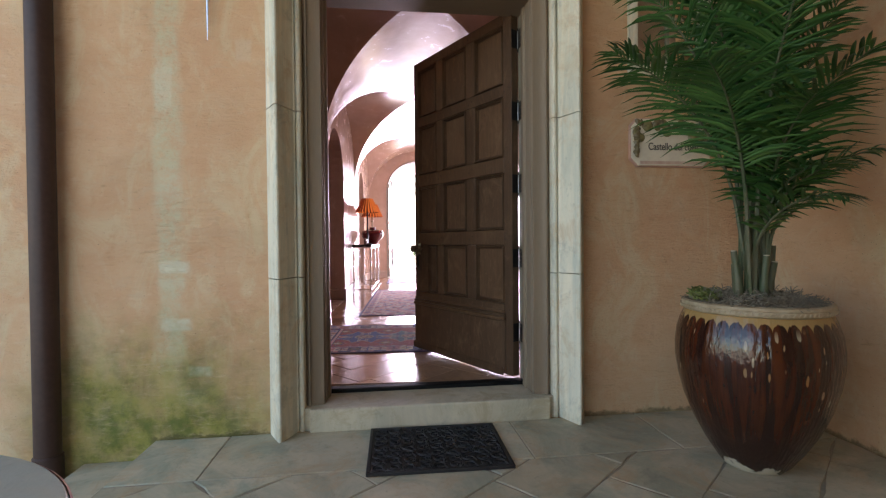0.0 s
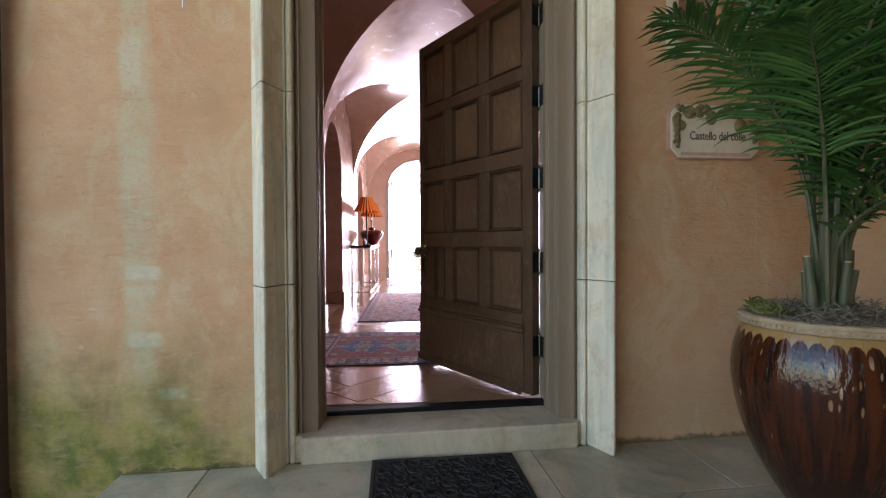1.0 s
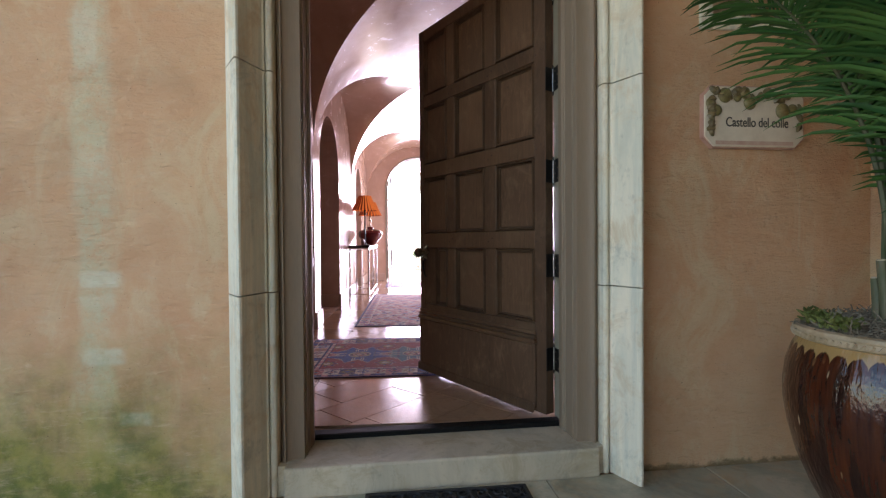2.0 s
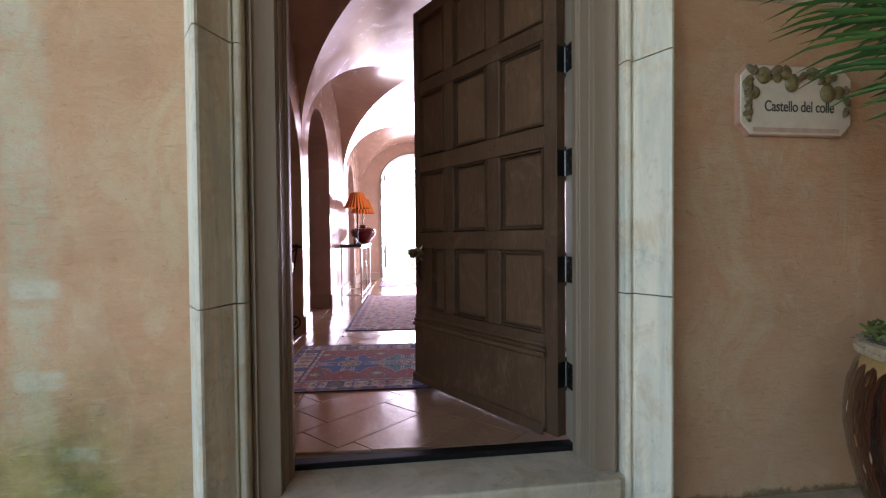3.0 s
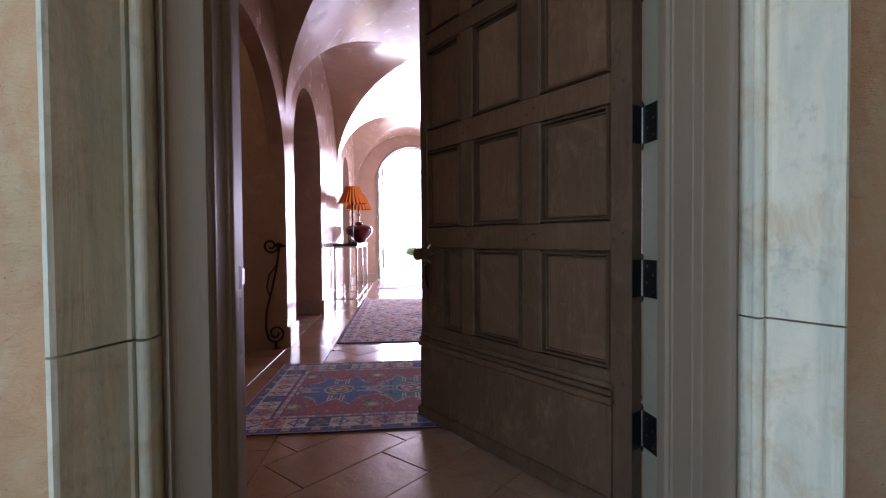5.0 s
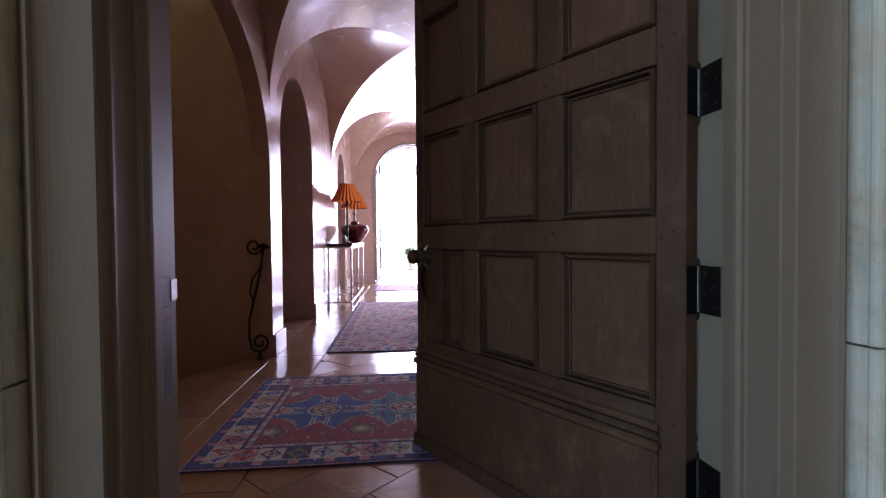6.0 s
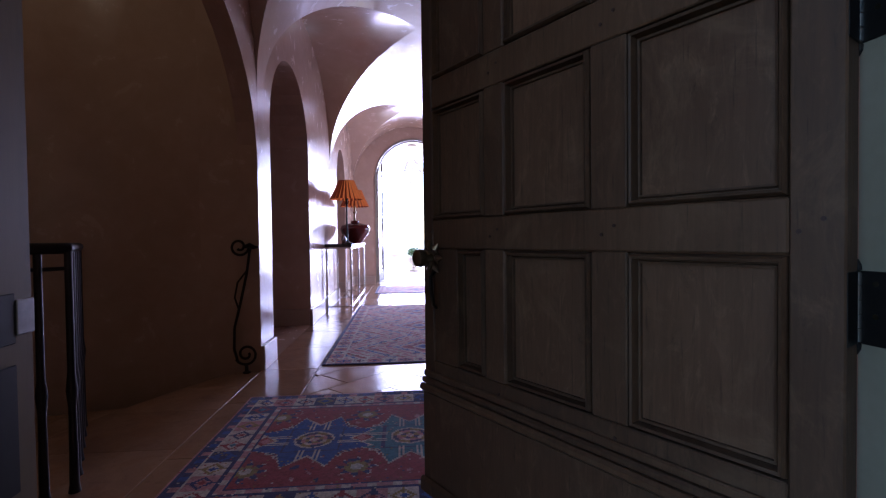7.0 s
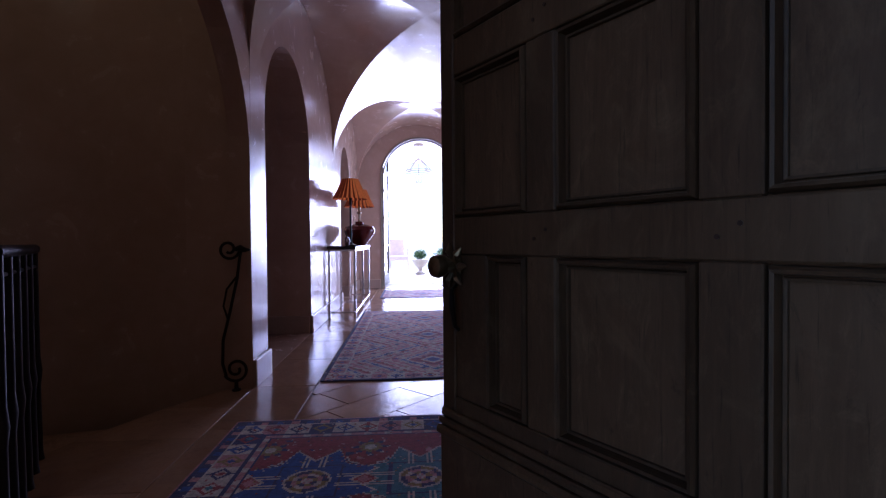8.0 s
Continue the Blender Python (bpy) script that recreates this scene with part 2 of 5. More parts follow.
def cut_stone(name, a, b, each=0.0, warm=(0.46, 0.36, 0.22), rough=0.62, spec=0.35, run=(1.6, 1.6, 0.6)):
    n = Nodes(name)
    big, fine = n.noise(2.2, 6, 0.68, run, 0.8), n.noise(26.0, 5, 0.65, (1, 1, 0.7))
    col = n.mix(n.ramp(big, 0.32, 0.68), a, b)
    col = n.mix(n.ramp(n.noise(5.5, 6, 0.75, None, 0.7), 0.46, 0.70, 0, 0.7), col, warm)
    col = n.mix(n.ramp(n.noise(3.0, 6, 0.75, None, 1.0), 0.53, 0.70, 0, 0.55), col, tuple(v * 0.60 for v in b))
    col = n.mix(n.ramp(fine, 0.56, 0.72, 0, 0.35), col, tuple(v * 0.55 for v in b))
    if each:
        col = n.mix(n.math("MULTIPLY", n.each(), each), col, tuple(v * 0.5 for v in warm))
    n.set(Base_Color=col, Roughness=n.math("ADD", rough - 0.1, n.math("MULTIPLY", fine, 0.2)), Specular_IOR_Level=spec)
    n.bump(n.math("ADD", n.math("MULTIPLY", fine, 0.5), n.math("MULTIPLY", big, 1.2)), 0.4, 0.006)
    return n.mat


def plaster():
    n = Nodes("polished_plaster")
    big, mid = n.noise(1.3, 5, 0.6), n.noise(6.0, 5, 0.65, warp=0.6)
    f = n.math("ADD", n.math("MULTIPLY", n.ramp(big, 0.3, 0.7), 0.55), n.math("MULTIPLY", n.ramp(mid, 0.3, 0.7), 0.45))
    n.set(Base_Color=n.mix(f, (0.41, 0.285, 0.205), (0.50, 0.362, 0.275)), Specular_IOR_Level=0.5)
    n.set(Roughness=n.ramp(mid, 0.25, 0.75, 0.12, 0.30))
    n.bump(n.math("ADD", mid, n.math("MULTIPLY", big, 1.5)), 0.10, 0.010)
    return n.mat


def dark_oak(name, k):
    n = Nodes(name)
    def shade(*c):
        return (c[0] * k, c[1] * k * 1.02, c[2] * k * 1.06)

    grain = n.noise(9.0, 7, 0.7, (6.0, 6.0, 0.35), 0.8)
    big, pore = n.noise(2.4, 4, 0.6), n.noise(70.0, 3, 0.6, (2.5, 2.5, 0.12))
    col = n.mix(n.ramp(grain, 0.15, 0.88), shade(0.068, 0.036, 0.019), shade(0.138, 0.075, 0.041))
    col = n.mix(n.ramp(big, 0.35, 0.75, 0, 0.5), col, shade(0.155, 0.090, 0.050))
    col = n.mix(n.math("MULTIPLY", n.each(), 0.45), col, shade(0.045, 0.026, 0.017))
    col = n.mix(n.ramp(n.noise(4.2, 6, 0.72, (1.3, 1.3, 0.9), 0.6), 0.50, 0.72, 0, 0.5), col, shade(0.18, 0.112, 0.062))
    col = n.mix(n.ramp(n.noise(7.5, 6, 0.75, (2.2, 2.2, 0.8), 1.5), 0.50, 0.74, 0, 0.4), col, shade(0.205, 0.122, 0.068))
    col = n.mix(n.ramp(n.noise(6.0, 6, 0.75, (1.6, 1.6, 0.5), 2.0), 0.40, 0.26, 0, 0.75), col, shade(0.030, 0.018, 0.012))
    col = n.mix(n.ramp(pore, 0.60, 0.74, 0, 0.4), col, shade(0.012, 0.008, 0.006))
    n.set(Base_Color=col, Roughness=n.ramp(grain, 0.2, 0.8, 0.42, 0.58), Specular_IOR_Level=0.25)
    n.bump(n.math("ADD", n.math("MULTIPLY", grain, 0.7), n.math("MULTIPLY", pore, -0.6)), 0.2, 0.003)
    return n.mat


def glaze():
    n = Nodes("brown_drip_glaze")
    x, y, z = n.axes()
    ang = n.math("ARCTAN2", y, x)
    vec = n.t.nodes.new("ShaderNodeCombineXYZ")
    n.put(vec.inputs[0], n.math("MULTIPLY", ang, 4.2))
    n.put(vec.inputs[1], n.math("MULTIPLY", z, 1.1))
    t1 = n.t.nodes.new("ShaderNodeTexNoise")
    t1.inputs["Scale"].default_value, t1.inputs["Detail"].default_value = 2.2, 4
    n.put(t1.inputs["Vector"], vec.outputs[0])
    t2 = n.t.nodes.new("ShaderNodeTexNoise")
    t2.inputs["Scale"].default_value, t2.inputs["Detail"].default_value = 5.5, 2
    n.put(t2.inputs["Vector"], vec.outputs[0])
    vec3 = n.t.nodes.new("ShaderNodeCombineXYZ")
    n.put(vec3.inputs[0], n.math("MULTIPLY", ang, 6.0))
    n.put(vec3.inputs[1], n.math("MULTIPLY", z, 7.0))
    t3 = n.t.nodes.new("ShaderNodeTexNoise")
    t3.inputs["Scale"].default_value, t3.inputs["Detail"].default_value = 2.6, 3
    n.put(t3.inputs["Vector"], vec3.outputs[0])
    runs, drops = t1.outputs[0], t2.outputs[0]
    col = n.mix(n.ramp(runs, 0.35, 0.65), (0.018, 0.006, 0.005), (0.080, 0.020, 0.007))
    col = n.mix(n.ramp(t3.outputs[0], 0.36, 0.28, 0, 0.7), col, (0.014, 0.009, 0.009))
    # long pale drops that ran in the glaze
    cell = n.t.nodes.new("ShaderNodeCombineXYZ")
    n.put(cell.inputs[0], n.math("ADD", n.math("MULTIPLY", ang, 12.0), n.math("MULTIPLY", drops, 0.5)))
    n.put(cell.inputs[1], n.math("MULTIPLY", z, 11.0))
    vor = n.t.nodes.new("ShaderNodeTexVoronoi")
    vor.inputs["Scale"].default_value = 1.0
    n.put(vor.inputs["Vector"], cell.outputs[0])
    pick = n.t.nodes.new("ShaderNodeSeparateColor")
    n.put(pick.inputs[0], vor.outputs["Color"])
    size = n.ramp(pick.outputs[0], 0.35, 0.95, 0.0, 0.30)
    drop = n.ramp(n.math("SUBTRACT", size, vor.outputs["Distance"]), 0.0, 0.07)
    high = n.math("MULTIPLY", n.ramp(z, 0.26, 0.36), n.ramp(z, 0.66, 0.60))
    col = n.mix(n.math("MULTIPLY", n.math("MULTIPLY", drop, high), 0.75), col, n.mix(pick.outputs[1], (0.36, 0.17, 0.06), (0.50, 0.42, 0.28)))
    # tan glaze above rounded brown fingers
    finger = n.math("POWER", n.math("ABSOLUTE", n.math("COSINE", n.math("MULTIPLY", ang, 19.0))), 0.45)
    edge = n.math("SUBTRACT", z, n.math("MULTIPLY", finger, n.math("ADD", 0.022, n.math("MULTIPLY", drops, 0.022))))
    col = n.mix(n.ramp(edge, 0.632, 0.638), col, (0.36, 0.22, 0.085))
    # body colour darkens downward from just below mid-height
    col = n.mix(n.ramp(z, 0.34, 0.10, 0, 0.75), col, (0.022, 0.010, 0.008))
    foot = n.math("ADD", z, n.math("MULTIPLY", n.math("SUBTRACT", n.noise(7.0, 4), 0.5), 0.22))
    bare = n.ramp(foot, 0.03, 0.015)
    col = n.mix(bare, col, (0.55, 0.47, 0.36))
    n.set(Base_Color=col, Roughness=n.ramp(foot, 0.03, 0.015, 0.10, 0.7), Specular_IOR_Level=0.6)
    n.bump(n.math("ADD", n.math("ADD", runs, t3.outputs[0]), n.math("MULTIPLY", n.noise(26.0, 3), 0.5)), 0.38, 0.010)
    return n.mat


def leafy(name, a, b, each=0.35, rough=0.55):
    n = Nodes(name)
    isl = n.geo.outputs["Random Per Island"]
    col = n.mix(isl, a, b)
    col = n.mix(n.ramp(n.noise(8.0, 3), 0.35, 0.7, 0, 0.4), col, tuple(v * 0.6 for v in a))
    n.set(Base_Color=col, Roughness=rough, Specular_IOR_Level=0.25)
    return n.mat


def yarn(name, a):
    n = Nodes(name)
    f = n.noise(60.0, 3, 0.7)
    big = n.noise(4.0, 4, 0.6)
    col = n.mix(n.ramp(f, 0.25, 0.75), tuple(v * 0.6 for v in a), tuple(min(1, v * 1.25 + 0.01) for v in a))
    col = n.mix(n.ramp(big, 0.4, 0.75, 0, 0.35), col, tuple(0.5 * v + 0.08 for v in a))
    n.set(Base_Color=col, Roughness=0.9, Specular_IOR_Level=0.15, Sheen_Weight=0.12, Sheen_Roughness=0.4)
    n.bump(n.noise(220.0, 2), 0.5, 0.003)
    return n.mat


def glow(name, col, strength):
    n = Nodes(name)
    n.set(Base_Color=col, Emission_Color=col, Emission_Strength=strength)
    return n.mat


M_STUCCO = stucco()
M_TRIM = cut_stone("limestone", (0.84, 0.76, 0.60), (0.57, 0.57, 0.47), 0.06, (0.60, 0.46, 0.29), run=(4.5, 4.5, 0.45))
M_STEP = cut_stone("worn_step_stone", (0.62, 0.54, 0.40), (0.46, 0.41, 0.31), 0.0, (0.40, 0.32, 0.20), 0.75)
M_FLAG = cut_stone("flagstone", (0.64, 0.56, 0.41), (0.33, 0.36, 0.28), 0.46, (0.52, 0.37, 0.22), 0.55, run=(1.3, 1.3, 1.3))
M_JOINT = mottled("mortar", (0.24, 0.205, 0.155), (0.36, 0.31, 0.24), 6, 0.9)
M_PAINT = mottled("taupe_painted_wood", (0.215, 0.160, 0.110), (0.255, 0.192, 0.135), 2.0, 0.52, 60, 0.12, 0.003, stretch=(3, 3, 0.3), spec=0.25)
M_CREAM = mottled("cream_painted_wood", (0.23, 0.21, 0.15), (0.28, 0.255, 0.19), 3.0, 0.5, 50, 0.1)
M_OAK = dark_oak("dark_oak", 1.25)
M_OAK_FRAME = dark_oak("smoked_oak_frame", 1.04)
M_OAK_BEAD = dark_oak("worn_oak_bead", 0.8)
M_IRON = mottled("black_iron", (0.012, 0.011, 0.011), (0.030, 0.026, 0.024), 8, 0.45, 60, 0.3, 0.002, 0.6)
M_BRASS = mottled("aged_brass", (0.20, 0.165, 0.11), (0.32, 0.27, 0.19), 20, 0.32, 80, 0.2, 0.002, 1.0)
M_STEEL = mottled("worn_hinge_steel", (0.20, 0.20, 0.20), (0.34, 0.34, 0.33), 30, 0.35, 80, 0.2, 0.002, 1.0)
M_PIPE = mottled("brown_painted_metal", (0.040, 0.020, 0.016), (0.065, 0.034, 0.027), 3, 0.5, 40, 0.1, 0.002, spec=0.3)
M_PLASTER = plaster()
M_TILE = cut_stone("polished_limestone_tile", (0.46, 0.30, 0.19), (0.36, 0.235, 0.155), 0.35, (0.38, 0.22, 0.12), 0.16, 0.6)
M_GLAZE = glaze()
M_RUBBER = mottled("black_rubber", (0.010, 0.010, 0.011), (0.022, 0.021, 0.022), 12, 0.6, 70, 0.3, 0.002)
M_LEAF = leafy("palm_leaf", (0.020, 0.078, 0.020), (0.085, 0.185, 0.045), rough=0.40)
M_STALK = mottled("palm_stalk", (0.042, 0.075, 0.028), (0.15, 0.135, 0.085), 9, 0.55, 50, 0.3, stretch=(2, 2, 0.5))
M_MOSS = mottled("dry_moss", (0.13, 0.11, 0.08), (0.28, 0.235, 0.175), 30, 0.95, 120, 0.6)
M_GROUND = mottled("ground_stone", (0.36, 0.33, 0.27), (0.46, 0.42, 0.35), 1.2, 0.8, 25, 0.3)
M_WHITE = mottled("white_stucco", (0.78, 0.76, 0.72), (0.82, 0.80, 0.77), 2, 0.7, 30, 0.15)
M_SKIRT = mottled("stone_skirting", (0.36, 0.27, 0.20), (0.42, 0.32, 0.25), 3, 0.35, 40, 0.1)

# ---- setting: porch ----
FLOOR = 0.137
wall_front = arched_wall(-7.0, 2.02, -0.35, 4.2, 0.30, [(-0.80, 0.80, 2.70, 0.001, -0.35), (1.16, 1.62, 2.9, 0.001, 1.98)])
solid("wall_front", wall_front, M_STUCCO, Matrix(), "ochre trowelled stucco facade with pale run-off streaks and green algae", "wall", "structure")
solid("wall_right", box(2.0, 2.35, -7.0, 0.0, -0.35, 4.2), M_STUCCO, Matrix(), "ochre stucco side wall of the porch", "wall", "structure")
bm = bmesh.new()
bmesh.ops.create_grid(bm, x_segments=24, y_segments=24, size=1)
for v in bm.verts:
    v.co = (v.co.x * 400, v.co.y * 400, -0.32)
solid("ground", bm, M_GROUND, Matrix(), "pale stone ground around the house", "ground", "structure")
solid("patio_base", box(-1.43, 2.0, -7.0, 0.0, -0.30, -0.005), M_JOINT, Matrix(), "mortar bed under the flagstones", "pavement", "structure")
# unseen cover, added so sky light reaches the facade from the open sides
solid("added_porch_ceiling", box(-2.2, 2.35, -4.7, 0.0, 3.6, 3.8), M_WHITE, Matrix(), "plain white ceiling added out of view to cut overhead light on the porch", "ceiling", "structure")
# added out of view to block front light, leaving the left side open
solid("light_block_wall", box(-1.3, 2.35, -4.7, -4.4, -0.35, 4.2), M_STUCCO, Matrix(), "unseen ochre stucco wall added to block light from the front", "wall", "structure")
# added slab, out of view, that stops sun leaking past the vault sheet
solid("roof", box(-7.0, 7.0, 0.3, 9.4, 3.75, 4.1), M_WHITE, Matrix(), "unseen flat slab added over the house to block the sun", "roof", "structure")

# ---- setting: hall ----
UL, UR, SPRING, RISE = -1.11, 1.17, 2.05, 1.12
UC, UH = (UL + UR) / 2, (UR - UL) / 2
V1 = 9.0
BAYS = [(0.33, 2.97), (3.13, 6.13), (6.29, 8.97)]


def vault():
    """Longitudinal barrel with a cross barrel in each bay; the groins fall on the grid's diagonals."""
    bm = bmesh.new()
    n = 40
    ang = [math.pi * k / n for k in range(n + 1)]
    for a, b in BAYS:
        c, h = (a + b) / 2, (b - a) / 2
        made = {}
        def vert(kind, i, j):
            if (kind, i, j) not in made:
                z = SPRING + RISE * (math.sin(ang[i]) if kind in "nf" else math.sin(ang[j]))
                made[kind, i, j] = bm.verts.new((UC - UH * math.cos(ang[i]), c - h * math.cos(ang[j]), z))
            return made[kind, i, j]
        def kind_of(i, j):
            di, dj = abs(i - n / 2), abs(j - n / 2)
            if di <= dj:
                return "n" if j < n / 2 else "f"
            return "l" if i < n / 2 else "r"
        for i in range(n):
            for j in range(n):
                q = [(i, j), (i + 1, j), (i + 1, j + 1), (i, j + 1)]
                if i == j:
                    tris = [(q[0], q[1], q[2]), (q[0], q[2], q[3])]
                elif i + j == n - 1:
                    tris = [(q[0], q[1], q[3]), (q[1], q[2], q[3])]
                else:
                    tris = [q]
                for tri in tris:
                    k = kind_of(sum(p[0] for p in tri) / len(tri), sum(p[1] for p in tri) / len(tri))
                    bm.faces.new([vert(k, *p) for p in reversed(tri)])
    gaps = [(BAYS[0][1], BAYS[1][0]), (BAYS[1][1], BAYS[2][0]), (BAYS[2][1], V1 + 0.05)]
    for a, b in gaps:
        row = [[bm.verts.new((UC - UH * math.cos(t), v, SPRING + RISE * math.sin(t))) for t in ang] for v in (a, b)]
        for k in range(n):
            bm.faces.new((row[0][k], row[0][k + 1], row[1][k + 1], row[1][k])[::-1])
    return bm


solid("ceiling", vault(), M_PLASTER, HALL, "groin-vaulted ceiling in polished pinkish plaster", "ceiling", "structure", True)
# the left wall stands on its hall face; x runs along the hall
LEFT = HALL @ Matrix.Translation((UL, 0, 0)) @ Matrix.Rotation(radians(90), 4, "Z")
stair_arch = arched_wall(0.34, 2.968, -0.1, 3.4, 0.12, [(0.95, 2.95, 1.50, 0.93, -0.1)])
solid("wall_stair_arch", stair_arch, M_PLASTER, LEFT, "polished plaster wall with a wide arch to the stairs", "wall", "structure")
left_wall = arched_wall(2.97, 9.4, -0.1, 3.4, 0.55, [(3.26, 4.67, 1.84, 0.69, FLOOR), (6.75, 7.75, 1.86, 0.55, FLOOR)])
solid("wall_left", left_wall, M_PLASTER, LEFT, "polished plaster hall wall with arched openings", "wall", "structure")
east_wall = arched_wall(0.34, 9.4, -0.1, 3.4, 0.4, [(6.7, 8.4, 1.9, 0.7, FLOOR)])
bmesh.ops.translate(east_wall, vec=(0, -0.4, 0), verts=east_wall.verts)
solid("wall_east", east_wall, M_PLASTER, HALL @ Matrix.Translation((UR, 0, 0)) @ Matrix.Rotation(radians(90), 4, "Z"), "polished plaster hall wall", "wall", "structure")
end_wall = arched_wall(-3.6, 3.6, -0.1, 3.75, 0.35, [(-0.69, 0.81, 2.2, 0.75, FLOOR)])
solid("wall_end", end_wall, M_PLASTER, HALL @ Matrix.Translation((0, V1, 0)), "plaster end wall with a round-headed garden doorway", "wall", "structure")
# dim rooms behind the arched openings and the stairwell
solid("wall_back", box(-3.6, -3.4, 0.3, 9.2, -2.6, 3.6), M_PLASTER, HALL, "plaster wall of the side rooms", "wall", "structure")
solid("ceiling_side", box(-3.6, UL, 0.3, 9.2, 3.42, 3.6), M_PLASTER, HALL, "plain ceiling over the side rooms", "ceiling", "structure")
solid("floor_side", box(-3.4, UL - 0.02, 3.1, 9.0, -0.1, FLOOR - 0.002), M_TILE, HALL, "stone floor of the side rooms", "floor", "structure")
bm = bmesh.new()
arc = [(UL - 0.02, 2.972), (-1.45, 2.972), (-1.72, 2.96)] + [(-1.72 - 0.95 * math.sin(t), 2.01 + 0.95 * math.cos(t)) for t in [math.pi / 2 * k / 16 for k in range(1, 17)]] + [(-2.67, 0.3)]
low = [bm.verts.new((x, y, -2.6)) for x, y in arc]
top = [bm.verts.new((x, y, 3.45)) for x, y in arc]
far = [bm.verts.new((x - 0.2, y + 0.2, -2.6)) for x, y in arc]
ftop = [bm.verts.new((x - 0.2, y + 0.2, 3.45)) for x, y in arc]
for k in range(len(arc) - 1):
    bm.faces.new((low[k], top[k], top[k + 1], low[k + 1]))
    bm.faces.new((far[k], far[k + 1], ftop[k + 1], ftop[k]))
solid("wall_stair", bm, M_PLASTER, HALL, "curved polished plaster wall of the stairwell", "wall", "structure", True)
floor_edge = [(UR, 0.33), (UR, 9.35), (UL, 9.35), (UL, 2.96), (-1.27, 2.93), (-1.47, 2.62), (-1.66, 2.22), (-1.80, 1.75), (-1.88, 1.2), (-1.90, 0.33)]
bm = bmesh.new()
a = [bm.verts.new((x, y, FLOOR - 0.010)) for x, y in floor_edge]
b = [bm.verts.new((x, y, -0.25)) for x, y in floor_edge]
bm.faces.new(a)
bm.faces.new(b[::-1])
for k in range(len(a)):
    bm.faces.new((a[k], b[k], b[(k + 1) % len(a)], a[(k + 1) % len(a)]))
bmesh.ops.recalc_face_normals(bm, faces=bm.faces)
solid("floor_hall", bm, mottled("grout", (0.17, 0.12, 0.09), (0.22, 0.16, 0.12), 8, 0.6), HALL, "grouted bed of the polished stone hall floor", "floor", "structure")
# ---- door surround ----
def profile_post(points, z0, z1):
    """An upright of the given plan outline."""
    bm = bmesh.new()
    lo = [bm.verts.new((x, y, z0)) for x, y in points]
    hi = [bm.verts.new((x, y, z1)) for x, y in points]
    bm.faces.new(lo[::-1])
    bm.faces.new(hi)
    for k in range(len(points)):
        bm.faces.new((lo[k], lo[(k + 1) % len(lo)], hi[(k + 1) % len(lo)], hi[k]))
    bmesh.ops.recalc_face_normals(bm, faces=bm.faces)
    return bm


def bead(cx, cy, r, a0, a1, n=6):
    return [(cx + r * math.cos(radians(a0 + (a1 - a0) * k / n)), cy + r * math.sin(radians(a0 + (a1 - a0) * k / n))) for k in range(n + 1)]


TRIM = [(0.862, 0.0), (0.858, -0.012), (0.795, -0.128), (0.786, -0.130), (0.779, -0.124), (0.725, 0.001), (0.7185, 0.004), (0.7165, 0.018)] + bead(0.7005, 0.014, 0.0135, -20, -200, 8) + [(0.686, 0.036), (0.684, 0.121), (0.862, 0.121)]
for side, name in ((1, "stone_surround"), (-1, "stone_surround")):
    post = thing(name, Matrix(), "cream limestone door surround with an arris and bead, three blocks high", "door surround", "door surround", "structure")
    pts = [(x * side, y) for x, y in TRIM]
    for z0, z1 in ((0.0, 0.818), (0.822, 1.692), (1.696, 2.56)):
        part("stone_block", profile_post(pts, z0 + 0.001, z1), M_TRIM, post)
head = thing("stone_lintel", Matrix(), "cream limestone lintel over the doorway", "lintel", "", "structure")
part("lintel_block", box(-0.86, 0.86, -0.11, 0.12, 2.562, 2.85, 0.01), M_TRIM, head)
solid("door_step", box(-0.66, 0.66, -0.02, 0.29, -0.004, 0.121, 0.009, seg=2), M_STEP, Matrix(), "worn cream stone step at the doorway", "step", "structure")
solid("step_return", box(-0.705, 0.705, 0.012, 0.285, -0.004, 0.1195, 0.003), M_STEP, Matrix(), "worn cream stone step let into the surround", "step", "structure")
for side in (1, -1):
    x0, x1 = sorted((0.6885 * side, 0.81 * side))
    solid("wall_infill", box(x0, x1, 0.1225, 0.299, -0.1, 2.56), M_STUCCO, Matrix(), "masonry behind the door surround", "wall", "structure")
solid("threshold", box(-0.60, 0.60, 0.243, 0.31, 0.12, 0.146, 0.006), mottled("black_threshold", (0.006, 0.006, 0.006), (0.014, 0.013, 0.012), 9, 0.7, 50, 0.2, 0.002, spec=0.12), Matrix(), "black metal threshold strip", "threshold", "structure")
solid("sill_bed", box(-0.69, 0.69, 0.30, 0.40, -0.1, 0.126), M_TILE, Matrix(), "stone under the threshold", "floor", "structure")
FRAME = [(0.688, 0.1225), (0.6835, 0.1225), (0.6835, 0.056), (0.676, 0.052), (0.668, 0.040), (0.662, 0.038)]
FRAME += [(0.597 + 0.063 * math.cos(radians(10 * k)), 0.042 + 0.022 * math.sin(radians(10 * k))) for k in range(10)]
FRAME += [(0.591, 0.0645), (0.589, 0.069), (0.5875, 0.096), (0.5835, 0.098), (0.5835, 0.106), (0.5865, 0.109), (0.582, 0.172), (0.577, 0.175), (0.577, 0.184), (0.580, 0.188), (0.573, 0.196), (0.572, 0.204),
          (0.572, 0.232), (0.586, 0.234), (0.586, 0.330), (0.688, 0.330)]
HINGES = (0.43, 0.895, 1.36, 1.81, 2.255)
